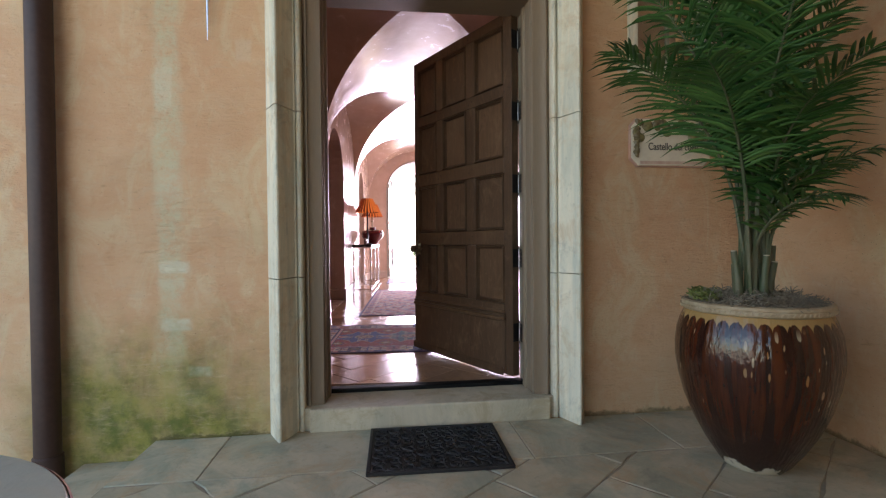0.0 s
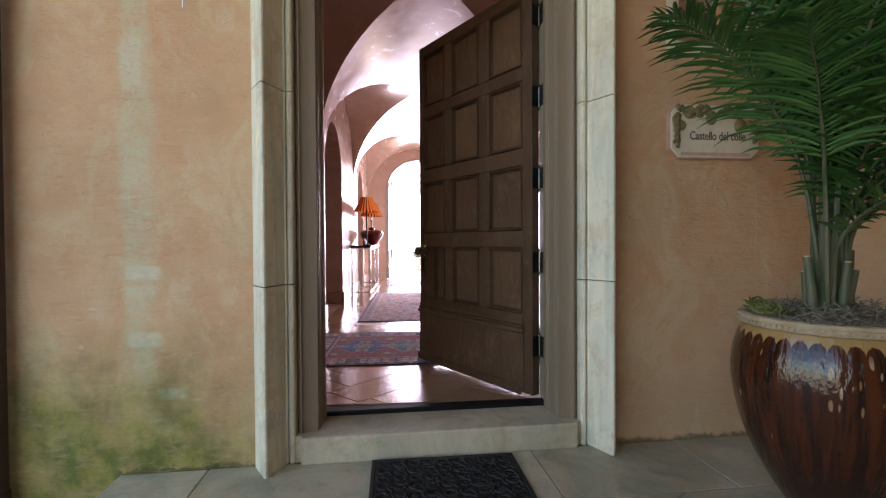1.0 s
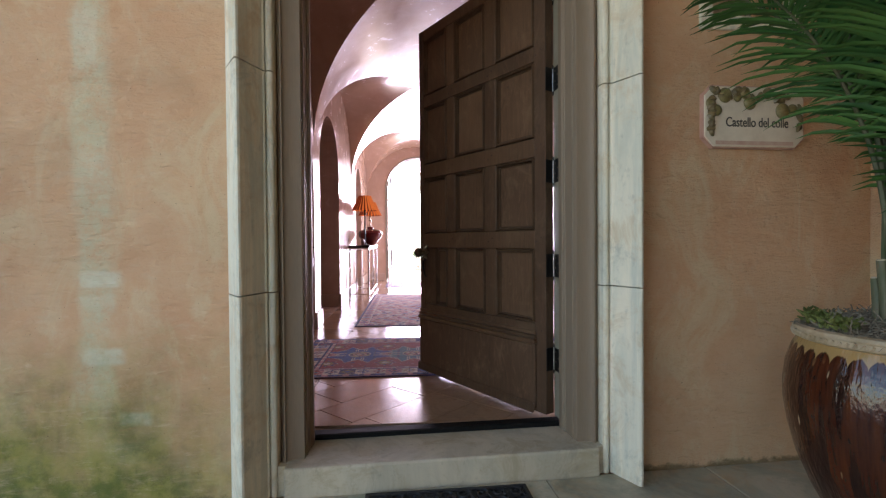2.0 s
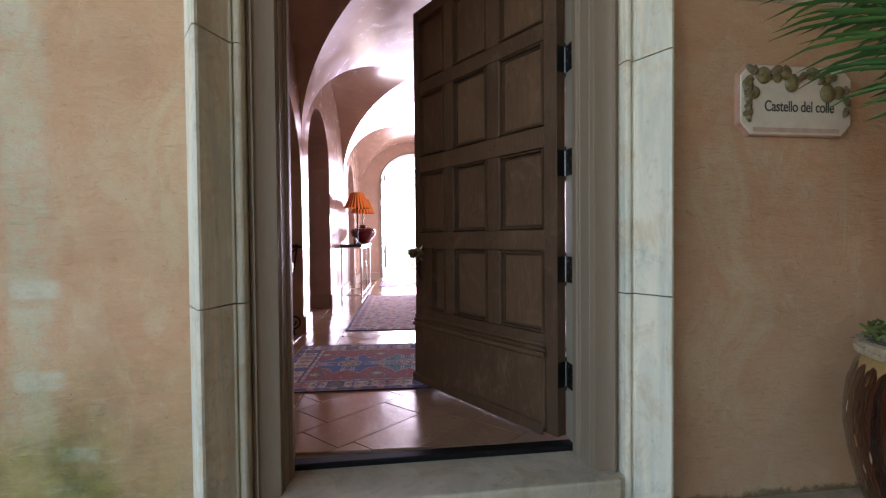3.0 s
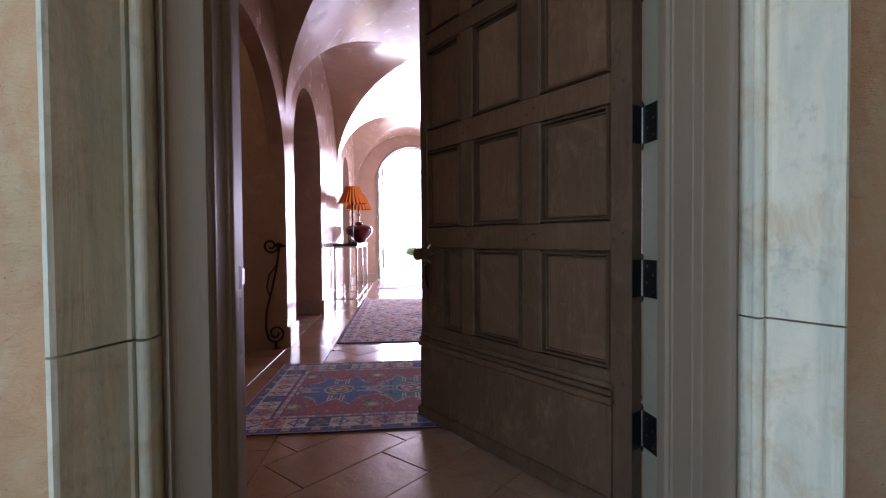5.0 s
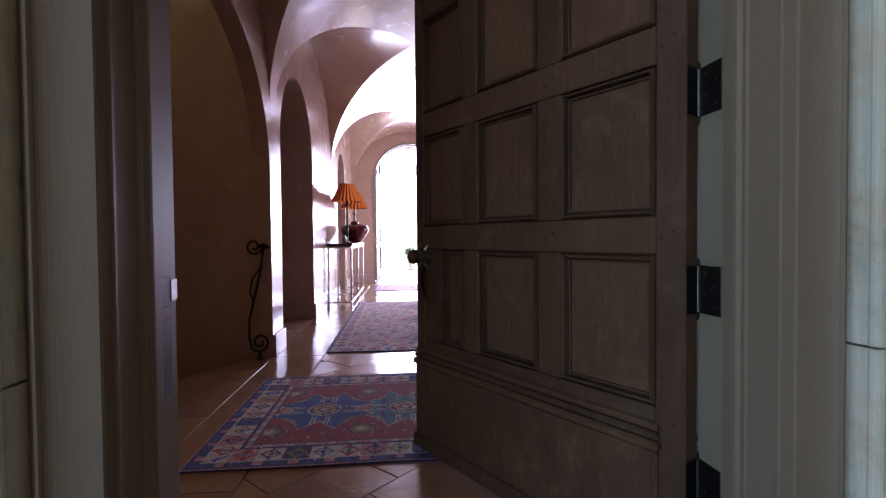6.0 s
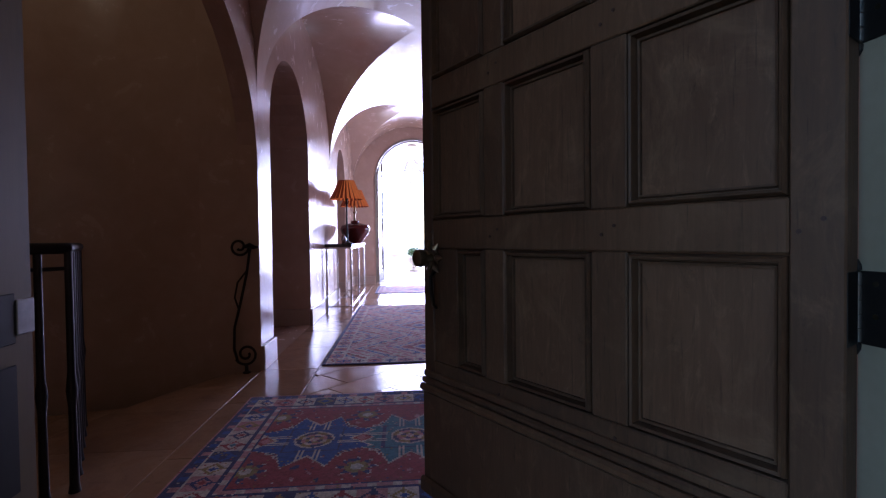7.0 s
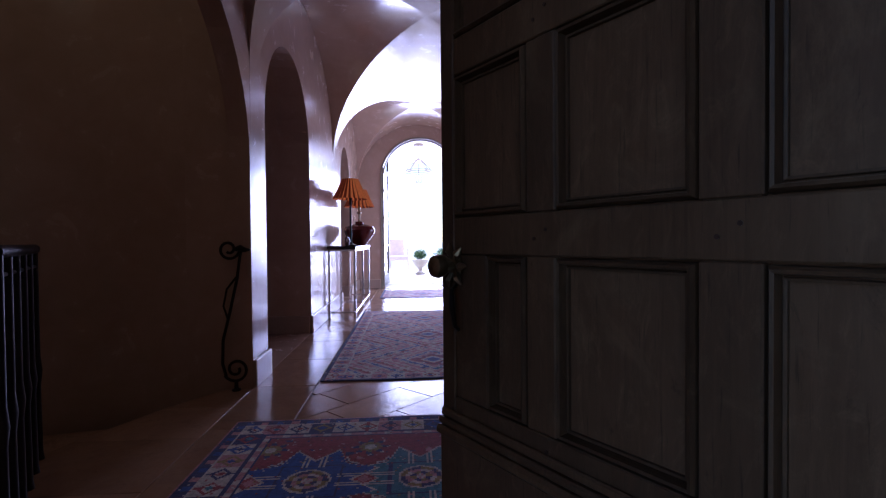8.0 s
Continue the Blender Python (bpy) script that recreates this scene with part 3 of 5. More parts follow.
for side in (1, -1):
    jamb = thing("door_jamb", Matrix(), "taupe painted moulded timber door jamb", "door frame", "door frame", "structure")
    part("jamb", profile_post([(x * side, y) for x, y in FRAME], 0.121, 2.395), M_PAINT, jamb)
    if side < 0:
        for z0, z1 in ((0.893, 0.952), (0.717, 0.868)):
            part("strike_plate", box(-0.5858, -0.5835, 0.258, 0.300, z0, z1, 0.001), M_RUBBER, jamb, "black strike plate")
        part("latch_lip", box(-0.5856, -0.5825, 0.301, 0.3305, 0.902, 0.944, 0.001), M_STEEL, jamb, "worn steel latch lip")
    else:
        for z in HINGES:
            leaf = part("hinge_leaf", box(0.5825, 0.5858, 0.252, 0.324, z - 0.057, z + 0.057, 0.001), M_IRON, jamb, "black iron hinge leaf let into the jamb")
            for dy, dz in ((0.268, -0.038), (0.300, -0.012), (0.270, 0.012), (0.300, 0.038)):
                part("screw", tube([(0.5828, dy, z + dz), (0.5816, dy, z + dz)], 0.0045, 8), M_BRASS, leaf)
        part("rebate_face", box(0.5848, 0.5862, 0.236, 0.329, 0.15, 2.39), M_CREAM, jamb, "cream painted rebate of the jamb")
headf = thing("door_head", Matrix(), "taupe painted moulded timber head of the door frame", "door frame", "door frame", "structure")
part("head", box(-0.683, 0.683, 0.062, 0.330, 2.396, 2.56, 0.006), M_PAINT, headf)

# ---- the front door, ajar ----
DOOR_W, DOOR_H, DOOR_T, DOOR_ANGLE = 1.137, 2.275, 0.056, 62.0
DOOR_POSE = Matrix.Translation((0.580, 0.328, 0.157)) @ Matrix.Rotation(radians(-DOOR_ANGLE), 4, "Z") @ Matrix.Translation((0, -DOOR_T, 0))
door = thing("front_door", DOOR_POSE, "dark-stained oak panelled front door standing half open", "door")
S = [(0.072, 0.364), (0.456, 0.740), (0.822, 1.082)]
R = [(0.446, 0.820), (0.914, 1.280), (1.376, 1.755), (1.832, 2.205)]


def leaf_part(name, s0, s1, z0, z1, y0=0.0, y1=DOOR_T, bevel=0.003, label=""):
    wood = M_OAK if "panel" in name else M_OAK_FRAME
    return part(name, box(-s1, -s0, y0, y1, z0, z1, bevel), wood, door, label)


def moulding(s0, s1, z0, z1, y, w=0.024, d=0.018):
    """A mitred bead round a panel, standing proud of the face at y (towards -y)."""
    bm = bmesh.new()
    prof = [(-0.001, 0.012), (0.002, 0.010), (0.004, -d * 0.55), (w * 0.34, -d), (w * 0.56, -d * 0.9), (w * 0.66, d * 0.25), (w * 0.74, d * 0.25), (w * 0.82, -d * 0.1), (w, -d * 0.05), (w, 0.008)]
    rings = []
    for cs, cz, ds, dz in ((-s1, z0, 1, 1), (-s0, z0, -1, 1), (-s0, z1, -1, -1), (-s1, z1, 1, -1)):
        rings.append([bm.verts.new((cs + ds * p, y + q, cz + dz * p)) for p, q in prof])
    for k in range(4):
        a, b = rings[k], rings[(k + 1) % 4]
        for i in range(len(prof) - 1):
            bm.faces.new((a[i], a[i + 1], b[i + 1], b[i]))
    bmesh.ops.recalc_face_normals(bm, faces=bm.faces)
    return bm


for s0, s1 in ((-0.002, S[0][0]), (S[2][1], DOOR_W)):
    leaf_part("stile", s0, s1, 0.0, DOOR_H)
for (_, s0), (s1, _) in zip(S, S[1:]):
    for za, zb in R:
        leaf_part("muntin", s0 + 0.001, s1 - 0.001, za, zb, 0.001)
rails = [(0.0, 0.06)] + [(za + 0.001, zb - 0.001) for za, zb in zip([0.36] + [r[1] for r in R], [r[0] for r in R] + [DOOR_H + 0.001])]
for z0, z1 in rails:
    leaf_part("rail", S[0][0] + 0.001, S[2][1] - 0.001, z0, z1, 0.0005)
for i, (z0, z1) in enumerate(R):
    for j, (s0, s1) in enumerate(S):
        lock = i == 0 and j == 2
        e1 = 0.955 if lock else s1
        leaf_part("panel", s0 - 0.008, s1 + 0.008, z0 - 0.008, z1 + 0.008, 0.020, DOOR_T - 0.020, 0.002)
        part("panel_moulding", moulding(s0, e1, z0, z1, 0.013), M_OAK_BEAD, door)
        back = moulding(s0, s1, z0, z1, 0.0)
        bmesh.ops.scale(back, vec=(1, -1, 1), verts=back.verts)
        bmesh.ops.translate(back, vec=(0, DOOR_T - 0.013, 0), verts=back.verts)
        bmesh.ops.reverse_faces(back, faces=back.faces)
        part("panel_moulding", back, M_OAK_BEAD, door)
        if lock:
            leaf_part("lock_block", 0.957, S[2][1] - 0.001, z0, z1, 0.004, 0.03)
leaf_part("kick_panel", 0.062, DOOR_W - 0.004, 0.012, 0.340, -0.014, 0.02, 0.006)
leaf_part("kick_back", S[0][0] + 0.001, S[2][1] - 0.001, 0.058, 0.365, 0.02, 0.044)
leaf_part("ledge_moulding", 0.054, DOOR_W - 0.002, 0.341, 0.366, -0.028, 0.004, 0.007)
leaf_part("ledge_moulding", 0.058, DOOR_W - 0.003, 0.367, 0.386, -0.019, 0.002, 0.005)
leaf_part("ledge_moulding", 0.062, DOOR_W - 0.004, 0.387, 0.408, -0.010, 0.001, 0.004)
leaf_part("drip_board", 0.060, DOOR_W - 0.001, -0.006, 0.050, -0.032, -0.012, 0.010)
bm = bmesh.new()
for s in (0.042, 0.410, 0.781, 1.108):
    for z0, z1 in rails[1:]:
        for ds in (-0.016, 0.016):
            tube([(-s + ds, 0.004, (z0 + z1) / 2 + ds * 0.6), (-s + ds, -0.0015, (z0 + z1) / 2 + ds * 0.6)], 0.0042, 7, bm)
part("peg", bm, M_PIPE, door, "dark pegs at the joints")
# knob with a petalled rose
KS, KZ = 1.076, 0.79
bm = lathe([(0.031, 0.0), (0.032, 0.004), (0.024, 0.008), (0.012, 0.010), (0.010, 0.030), (0.014, 0.034), (0.026, 0.042), (0.030, 0.055), (0.027, 0.068), (0.016, 0.076), (0.004, 0.078)], 24)
bmesh.ops.rotate(bm, cent=(0, 0, 0), matrix=Matrix.Rotation(radians(90), 3, "X"), verts=bm.verts)
bmesh.ops.translate(bm, vec=(-KS, 0, KZ), verts=bm.verts)
knob = part("door_knob", bm, M_BRASS, door, "aged brass door knob", True)
bm = bmesh.new()
for k in range(7):
    a = 2 * math.pi * k / 7
    tip = Vector((-KS + 0.060 * math.cos(a), -0.010, KZ + 0.060 * math.sin(a)))
    base = Vector((-KS + 0.02 * math.cos(a), -0.006, KZ + 0.02 * math.sin(a)))
    tube([base, base.lerp(tip, 0.5) + Vector((0, -0.006, 0)), tip], [0.007, 0.011, 0.002], 6, bm)
part("rose_petal", bm, M_BRASS, knob, "petalled brass rose", True)
bm = tube([(-KS + 0.01, -0.006, KZ - 0.05), (-KS + 0.03, -0.035, KZ - 0.06), (-KS + 0.045, -0.045, KZ - 0.10), (-KS + 0.035, -0.03, KZ - 0.15), (-KS + 0.015, -0.004, KZ - 0.165)], [0.005, 0.006, 0.008, 0.006, 0.005], 8)
part("thumb_pull", bm, M_IRON, door, "black iron pull below the knob", True)
for z in [h - 0.157 for h in HINGES]:
    hinge = part("hinge", box(0.0018, 0.0036, 0.002, DOOR_T - 0.004, z - 0.057, z + 0.057, 0.0005), M_IRON, door, "black iron hinge leaf on the door's edge")
    for k in range(5):
        zz = z - 0.055 + 0.022 * k
        part("knuckle", tube([(0.0, DOOR_T + 0.002, zz + 0.001), (0.0, DOOR_T + 0.002, zz + 0.021)], 0.0078, 10), M_STEEL, hinge, "worn steel knuckle", True)
    for k, z1 in ((1, z + 0.055), (-1, z - 0.055)):
        part("hinge_finial", lathe([(0.004, 0), (0.007, 0.004 * k), (0.006, 0.012 * k), (0.002, 0.020 * k)], 10, None, (0.0, DOOR_T + 0.002, z1)), M_IRON, hinge)

M_CHROME = mottled("polished_steel", (0.60, 0.60, 0.62), (0.72, 0.72, 0.74), 10, 0.16, 40, 0.03, 0.001, 1.0)
# ---- porch: drainpipe, pot, palm, mat, plaque ----
pipe = thing("drainpipe", Matrix.Translation((-1.885, -0.072, -0.105)), "dark brown painted metal drainpipe fixed to the stucco wall", "drainpipe")
part("pipe", lathe([(0.056, -0.2), (0.056, 3.65)], 28), M_PIPE, pipe, smooth=True)

part("shoe", lathe([(0.0575, -0.20), (0.0625, -0.196), (0.0625, 0.088), (0.0575, 0.094)], 28), M_PIPE, pipe, "wider shoe at the foot of the pipe", True)

pot = thing("glazed_pot", Matrix.Translation((1.372, -0.655, 0.0)), "large brown drip-glazed ceramic pot with a bare pale foot", "plant pot")
outer = [(0.112, 0.0), (0.125, 0.004), (0.146, 0.03), (0.192, 0.10), (0.240, 0.19), (0.280, 0.29), (0.305, 0.39), (0.317, 0.47), (0.318, 0.53), (0.310, 0.60), (0.293, 0.655), (0.281, 0.680), (0.276, 0.690)]
bm = lathe(outer + [(0.262, 0.690), (0.258, 0.55), (0.20, 0.50), (0.01, 0.50)], 96)
for v in bm.verts:
    a = math.atan2(v.co.y, v.co.x)
    k = 1 + 0.0028 * math.sin(46 * a) * max(0, min(1, (v.co.z - 0.08) * 6))
    v.co.x, v.co.y = v.co.x * k, v.co.y * k
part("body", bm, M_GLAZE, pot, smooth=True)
M_RIM = mottled("unglazed_rim", (0.33, 0.24, 0.14), (0.46, 0.36, 0.24), 14, 0.6, 60, 0.3)
rim = part("rim", lathe([(0.277, 0.688), (0.288, 0.694), (0.291, 0.704), (0.288, 0.712), (0.291, 0.718), (0.287, 0.728), (0.270, 0.732), (0.262, 0.722), (0.260, 0.690)], 96, closed_ends=False), M_RIM, pot, "tan rolled rim with a roped band", True)
bm = bmesh.new()
for k in range(90):
    a = 2 * math.pi * k / 90
    tube([(0.289 * math.cos(a), 0.289 * math.sin(a), 0.697), (0.2905 * math.cos(a + 0.035), 0.2905 * math.sin(a + 0.035), 0.709)], 0.0045, 5, bm)
part("rope_band", bm, M_RIM, rim)

rng = random.Random(4)
POT_C = (1.372, -0.655)
bm = bmesh.new()
for k in range(1500):
    r, a = 0.265 * math.sqrt(rng.random()), rng.uniform(0, 2 * math.pi)
    z = 0.715 + 0.045 * (1 - (r / 0.27) ** 2) + rng.uniform(-0.008, 0.018)
    p = Vector((r * math.cos(a), r * math.sin(a), z))
    pts = [p]
    d = Vector((rng.uniform(-1, 1), rng.uniform(-1, 1), rng.uniform(-0.2, 0.5))).normalized()
    for s in range(4):
        d = (d + Vector((rng.uniform(-1, 1), rng.uniform(-1, 1), rng.uniform(-0.7, 0.4))) * 0.8).normalized()
        pts.append(pts[-1] + d * 0.011)
    tube(pts, 0.0019, 3, bm, False)
moss = solid("dry_moss", lathe([(0.262, 0.70), (0.23, 0.725), (0.15, 0.742), (0.04, 0.75)], 32), M_MOSS, Matrix.Translation((*POT_C, 0.0)), "grey dried moss heaped on the soil of the pot", "moss", "stuff")
part("strand", bm, M_MOSS, moss)
bm = bmesh.new()
for k in range(160):
    a, r = rng.uniform(1.9, 3.3), rng.uniform(0.17, 0.262)
    p = Vector((r * math.cos(a), r * math.sin(a), 0.735 + rng.uniform(0, 0.03)))
    tube([p, p + Vector((rng.uniform(-1, 1), rng.uniform(-1, 1), 0.6)) * 0.02], [0.007, 0.002], 4, bm, False)
part("green_tuft", bm, leafy("living_moss", (0.10, 0.13, 0.03), (0.19, 0.20, 0.06)), moss, "green living moss")

palm = thing("potted_palm", Matrix.Translation((*POT_C, 0.73)), "green areca palm with long feathered fronds in the pot", "palm")
for k, (x, y, h, tx, ty) in enumerate(((-0.085, -0.02, 0.22, -0.03, 0.0), (-0.055, 0.03, 0.16, -0.01, 0.01), (0.0, -0.05, 0.20, 0.0, -0.02), (0.045, -0.02, 0.17, 0.02, -0.02), (0.08, 0.01, 0.24, 0.03, 0.01), (0.02, 0.05, 0.25, 0.0, 0.02))):
    bm = tube([(x, y, -0.02), (x + tx * 0.4, y + ty * 0.4, h * 0.5), (x + tx, y + ty, h)], [0.023, 0.017, 0.0125], 10)
    stub = part("cut_stem", bm, M_STALK, palm, "cut stem with a pale end", True)
    part("cut_end", lathe([(0.010, 0), (0.0122, 0.003), (0.010, 0.006)], 10, None, (x + tx, y + ty, h - 0.002)), mottled("cut_wood", (0.5, 0.42, 0.3), (0.6, 0.5, 0.38), 30, 0.8) if k == 0 else bpy.data.materials["cut_wood"], stub)


def frond(base, az, petiole, lean, length, bend, leaflet, seed):
    """One palm frond: stalk and rachis in a bow, leaflets in two ranks."""
    r = random.Random(seed)
    out = Vector((math.cos(az), math.sin(az), 0))
    pts, th, p = [], lean, Vector(base)
    n = 46
    total = petiole + length
    for k in range(n + 1):
        s = k / n * total
        pts.append(p.copy())
        if s > petiole * 0.6:
            th += bend / (n * (total - petiole * 0.6) / total)
        p = p + (out * math.sin(th) + Vector((0, 0, 1)) * math.cos(th)) * (total / n)
    stalk = tube(pts, [0.0115 * (1 - 0.86 * k / n) for k in range(n + 1)], 6)
    blades = bmesh.new()
    side = Vector((-math.sin(az), math.cos(az), 0))
    count = int(length / 0.0175)
    for i in range(count):
        f = (i + 0.5) / count
        s = (petiole + f * length) / total * n
        k = min(int(s), n - 1)
        q = pts[k].lerp(pts[k + 1], s - k)
        d = (pts[k + 1] - pts[k]).normalized()
        up = side.cross(d).normalized()
        if up.z < 0 and abs(d.z) < 0.95:
            up = -up
        size = leaflet * (math.sin(math.pi * min(1, 0.16 + 0.80 * f)) ** 0.6) * r.uniform(0.9, 1.08)
        fwd = 0.42 + 0.75 * f
        for sg in (-1, 1):
            if r.random() < 0.03:
                continue
            aim = (side * sg + d * (fwd + r.uniform(-0.16, 0.16)) + up * r.uniform(-0.12, 0.50)).normalized()
            w = 0.0080 * r.uniform(0.8, 1.15)
            flat = aim.cross(up).normalized()
            rows, c = [], q.copy()
            for m in range(5):
                u = m / 4
                wid = w * (0.35, 0.95, 1.0, 0.7, 0.06)[m]
                fold = up * (-0.35 * wid)
                rows.append([blades.verts.new(c + flat * wid + fold * -1), blades.verts.new(c), blades.verts.new(c - flat * wid - fold)])
                aim = (aim + Vector((0, 0, -1)) * (0.05 + r.uniform(0.12, 0.48) * u)).normalized()
                c = c + aim * size / 4
            for a, b in zip(rows, rows[1:]):
                blades.faces.new((a[0], a[1], b[1], b[0]))
                blades.faces.new((a[1], a[2], b[2], b[1]))
    return stalk, blades


FRONDS = [(-2.95, 0.62, 0.20, 0.72, 1.15, 0.30), (-2.45, 0.58, 0.20, 0.62, 1.30, 0.28), (2.75, 0.70, 0.14, 0.70, 1.00, 0.28), (-2.0, 0.42, 0.16, 0.62, 1.30, 0.30),
          (-1.45, 0.46, 0.08, 0.68, 1.15, 0.28), (-0.95, 0.34, 0.08, 0.46, 1.35, 0.20), (-0.45, 0.36, 0.05, 0.36, 1.25, 0.18), (0.15, 0.50, 0.02, 0.50, 0.25, 0.16),
          (1.0, 0.60, 0.02, 0.75, 0.30, 0.20), (2.1, 0.60, 0.05, 0.80, 0.55, 0.27), (-2.75, 0.72, 0.10, 0.90, 0.80, 0.30), (-1.1, 0.50, 0.02, 0.44, 0.25, 0.19),
          (-0.25, 0.55, 0.01, 0.55, 0.08, 0.17), (-1.8, 0.66, 0.06, 0.95, 0.75, 0.30), (-0.7, 0.28, 0.08, 0.30, 1.30, 0.16),
          (3.05, 0.85, 0.12, 0.85, 0.75, 0.29), (-1.75, 0.36, 0.12, 0.46, 1.65, 0.24), (-2.2, 0.85, 0.10, 0.80, 0.95, 0.30), (-1.4, 0.30, 0.12, 0.38, 1.75, 0.20),
          (-0.1, 0.62, 0.03, 0.90, 0.12, 0.17), (0.6, 0.70, 0.03, 0.95, 0.20, 0.18), (-1.25, 0.55, 0.10, 0.85, 0.45, 0.24), (-2.6, 0.60, 0.02, 0.95, 0.30, 0.26), (1.7, 0.55, 0.05, 0.90, 0.35, 0.26)]
for k, (az_, pet, lean, length, bend, lf) in enumerate(FRONDS):
    a = az_ + 0.2
    base = (0.05 * math.cos(a * 1.7 + k), 0.04 * math.sin(a * 1.3 + k), 0.0)
    stalk, blades = frond(base, az_, pet, lean, length, bend, lf, 50 + k)
    st = part("frond", stalk, M_STALK, palm, "", True)
    part("leaf_blade", blades, M_LEAF, st, "narrow glossy green leaflets", True)

mat_m = Matrix.Translation((-0.018, -0.303, 0.001)) @ Matrix.Rotation(radians(-1.2), 4, "Z")
mat = thing("door_mat", mat_m, "black moulded rubber door mat with scrolled relief", "door mat")
part("base", box(-0.327, 0.327, -0.25, 0.25, 0.0, 0.009, 0.003), M_RUBBER, mat)
bm = bmesh.new()
for x0, x1, y0, y1 in ((-0.327, 0.327, 0.232, 0.25), (-0.327, 0.327, -0.25, -0.232), (-0.327, -0.309, -0.25, 0.25), (0.309, 0.327, -0.25, 0.25)):
    box(x0, x1, y0, y1, 0.008, 0.016, 0.003, bm)
part("border", bm, M_RUBBER, mat)


def spiral(cx, cy, r, turns, phase, hand, z, thick, bm):
    pts = []
    n = int(14 * turns)
    for k in range(n + 1):
        a = phase + hand * 2 * math.pi * turns * k / n
        rr = r * (1 - 0.8 * k / n)
        pts.append((cx + rr * math.cos(a), cy + rr * math.sin(a), z))
    tube(pts, [thick * (1 - 0.3 * k / n) for k in range(n + 1)], 5, bm)


for i in range(9):
    for j in range(7):
        cx, cy = -0.272 + i * 0.068, -0.20 + j * 0.0667
        bm = bmesh.new()
        spiral(cx, cy, 0.036, 1.3, rng.uniform(0, 6.28), 1 if (i + j) % 2 else -1, 0.0115, 0.0058, bm)
        tube([(cx + 0.034, cy - 0.03, 0.011), (cx + 0.02, cy - 0.012, 0.014), (cx + 0.03, cy + 0.03, 0.011)], [0.002, 0.007, 0.002], 5, bm)
        part("scroll", bm, M_RUBBER, mat, "", True)

n = Nodes("dark_pane_glass")
n.set(Base_Color=(1.0, 1.0, 1.0), Roughness=0.02, Transmission_Weight=1.0, IOR=1.45)
M_PANE = n.mat
table = thing("bistro_table", Matrix.Translation((-1.046, -2.10, 0.0)), "round pale stone garden table on an iron pedestal", "table")
part("tabletop", lathe([(0.395, 0.630), (0.412, 0.636), (0.415, 0.646), (0.408, 0.657), (0.395, 0.660), (0.02, 0.660)], 64), cut_stone("green_grey_stone", (0.40, 0.45, 0.41), (0.33, 0.38, 0.35), 0.0, (0.40, 0.40, 0.34), 0.4), table, "", True)
part("edge_band", lathe([(0.413, 0.632), (0.4165, 0.636), (0.4165, 0.650), (0.413, 0.653)], 64, closed_ends=False), mottled("red_edge", (0.34, 0.14, 0.11), (0.42, 0.20, 0.16), 8, 0.6), table, "reddish worn edge", True)
part("pedestal", lathe([(0.22, 0.0), (0.22, 0.02), (0.05, 0.05), (0.03, 0.12), (0.03, 0.58), (0.09, 0.625), (0.09, 0.63)], 24), M_IRON, table, "black iron pedestal", True)

# plaque with fruit relief and house name
plaque = thing("ceramic_plaque", Matrix.Translation((1.383, 0.0, 1.560)), "glazed ceramic wall plaque with painted fruit garland and blackletter name", "plaque")
M_CERAM = mottled("cream_glaze", (0.64, 0.55, 0.42), (0.76, 0.67, 0.53), 9, 0.3, 30, 0.1)
M_PINK = mottled("pink_glaze", (0.48, 0.25, 0.19), (0.60, 0.38, 0.29), 12, 0.35, 30, 0.1)
M_PINKWASH = mottled("pink_wash", (0.50, 0.30, 0.23), (0.62, 0.46, 0.36), 18, 0.35, 40, 0.1)


def octagon(w, h, c, y0, y1, bm=None):
    pts = [(-w + c, -h), (w - c, -h), (w, -h + c), (w, h - c), (w - c, h), (-w + c, h), (-w, h - c), (-w, -h + c)]
    own = bmesh.new()
    a = [own.verts.new((x, y0, z)) for x, z in pts]
    b = [own.verts.new((x * 0.985, y1, z * 0.975)) for x, z in pts]
    own.faces.new(a[::-1])
    own.faces.new(b)
    for k in range(8):
        own.faces.new((a[k], a[(k + 1) % 8], b[(k + 1) % 8], b[k]))
    bmesh.ops.recalc_face_normals(own, faces=own.faces)
    return merge(bm, own)
part("rim", octagon(0.250, 0.140, 0.045, -0.001, -0.020), M_PINK, plaque, "pink glazed rim")
part("face", octagon(0.243, 0.133, 0.043, -0.019, -0.0235), M_CERAM, plaque, "cream glazed face")
part("pink_band", box(-0.190, 0.190, -0.0245, -0.0238, -0.124, -0.107), M_PINKWASH, plaque, "faded pink lower band")
M_FRUIT = mottled("olive_fruit_glaze", (0.12, 0.095, 0.025), (0.30, 0.24, 0.11), 40, 0.35, 60, 0.2)
M_GARL = mottled("brown_leaf_glaze", (0.085, 0.06, 0.022), (0.24, 0.18, 0.09), 40, 0.4, 60, 0.2)
for x, z, r in ((-0.215, 0.055, 0.022), (-0.185, 0.025, 0.024), (-0.145, 0.092, 0.032), (-0.05, 0.105, 0.026), (-0.025, 0.062, 0.03), (0.06, 0.105, 0.024), (0.125, 0.09, 0.027), (0.135, 0.03, 0.034), (0.185, 0.035, 0.026), (-0.085, 0.085, 0.020)):
    bm = bmesh.new()
    bmesh.ops.create_uvsphere(bm, u_segments=14, v_segments=9, radius=r)
    bmesh.ops.scale(bm, vec=(1, 0.5, 1.05), verts=bm.verts)
    bmesh.ops.translate(bm, vec=(x, -0.024, z), verts=bm.verts)
    part("fruit", bm, M_FRUIT, plaque, "", True)
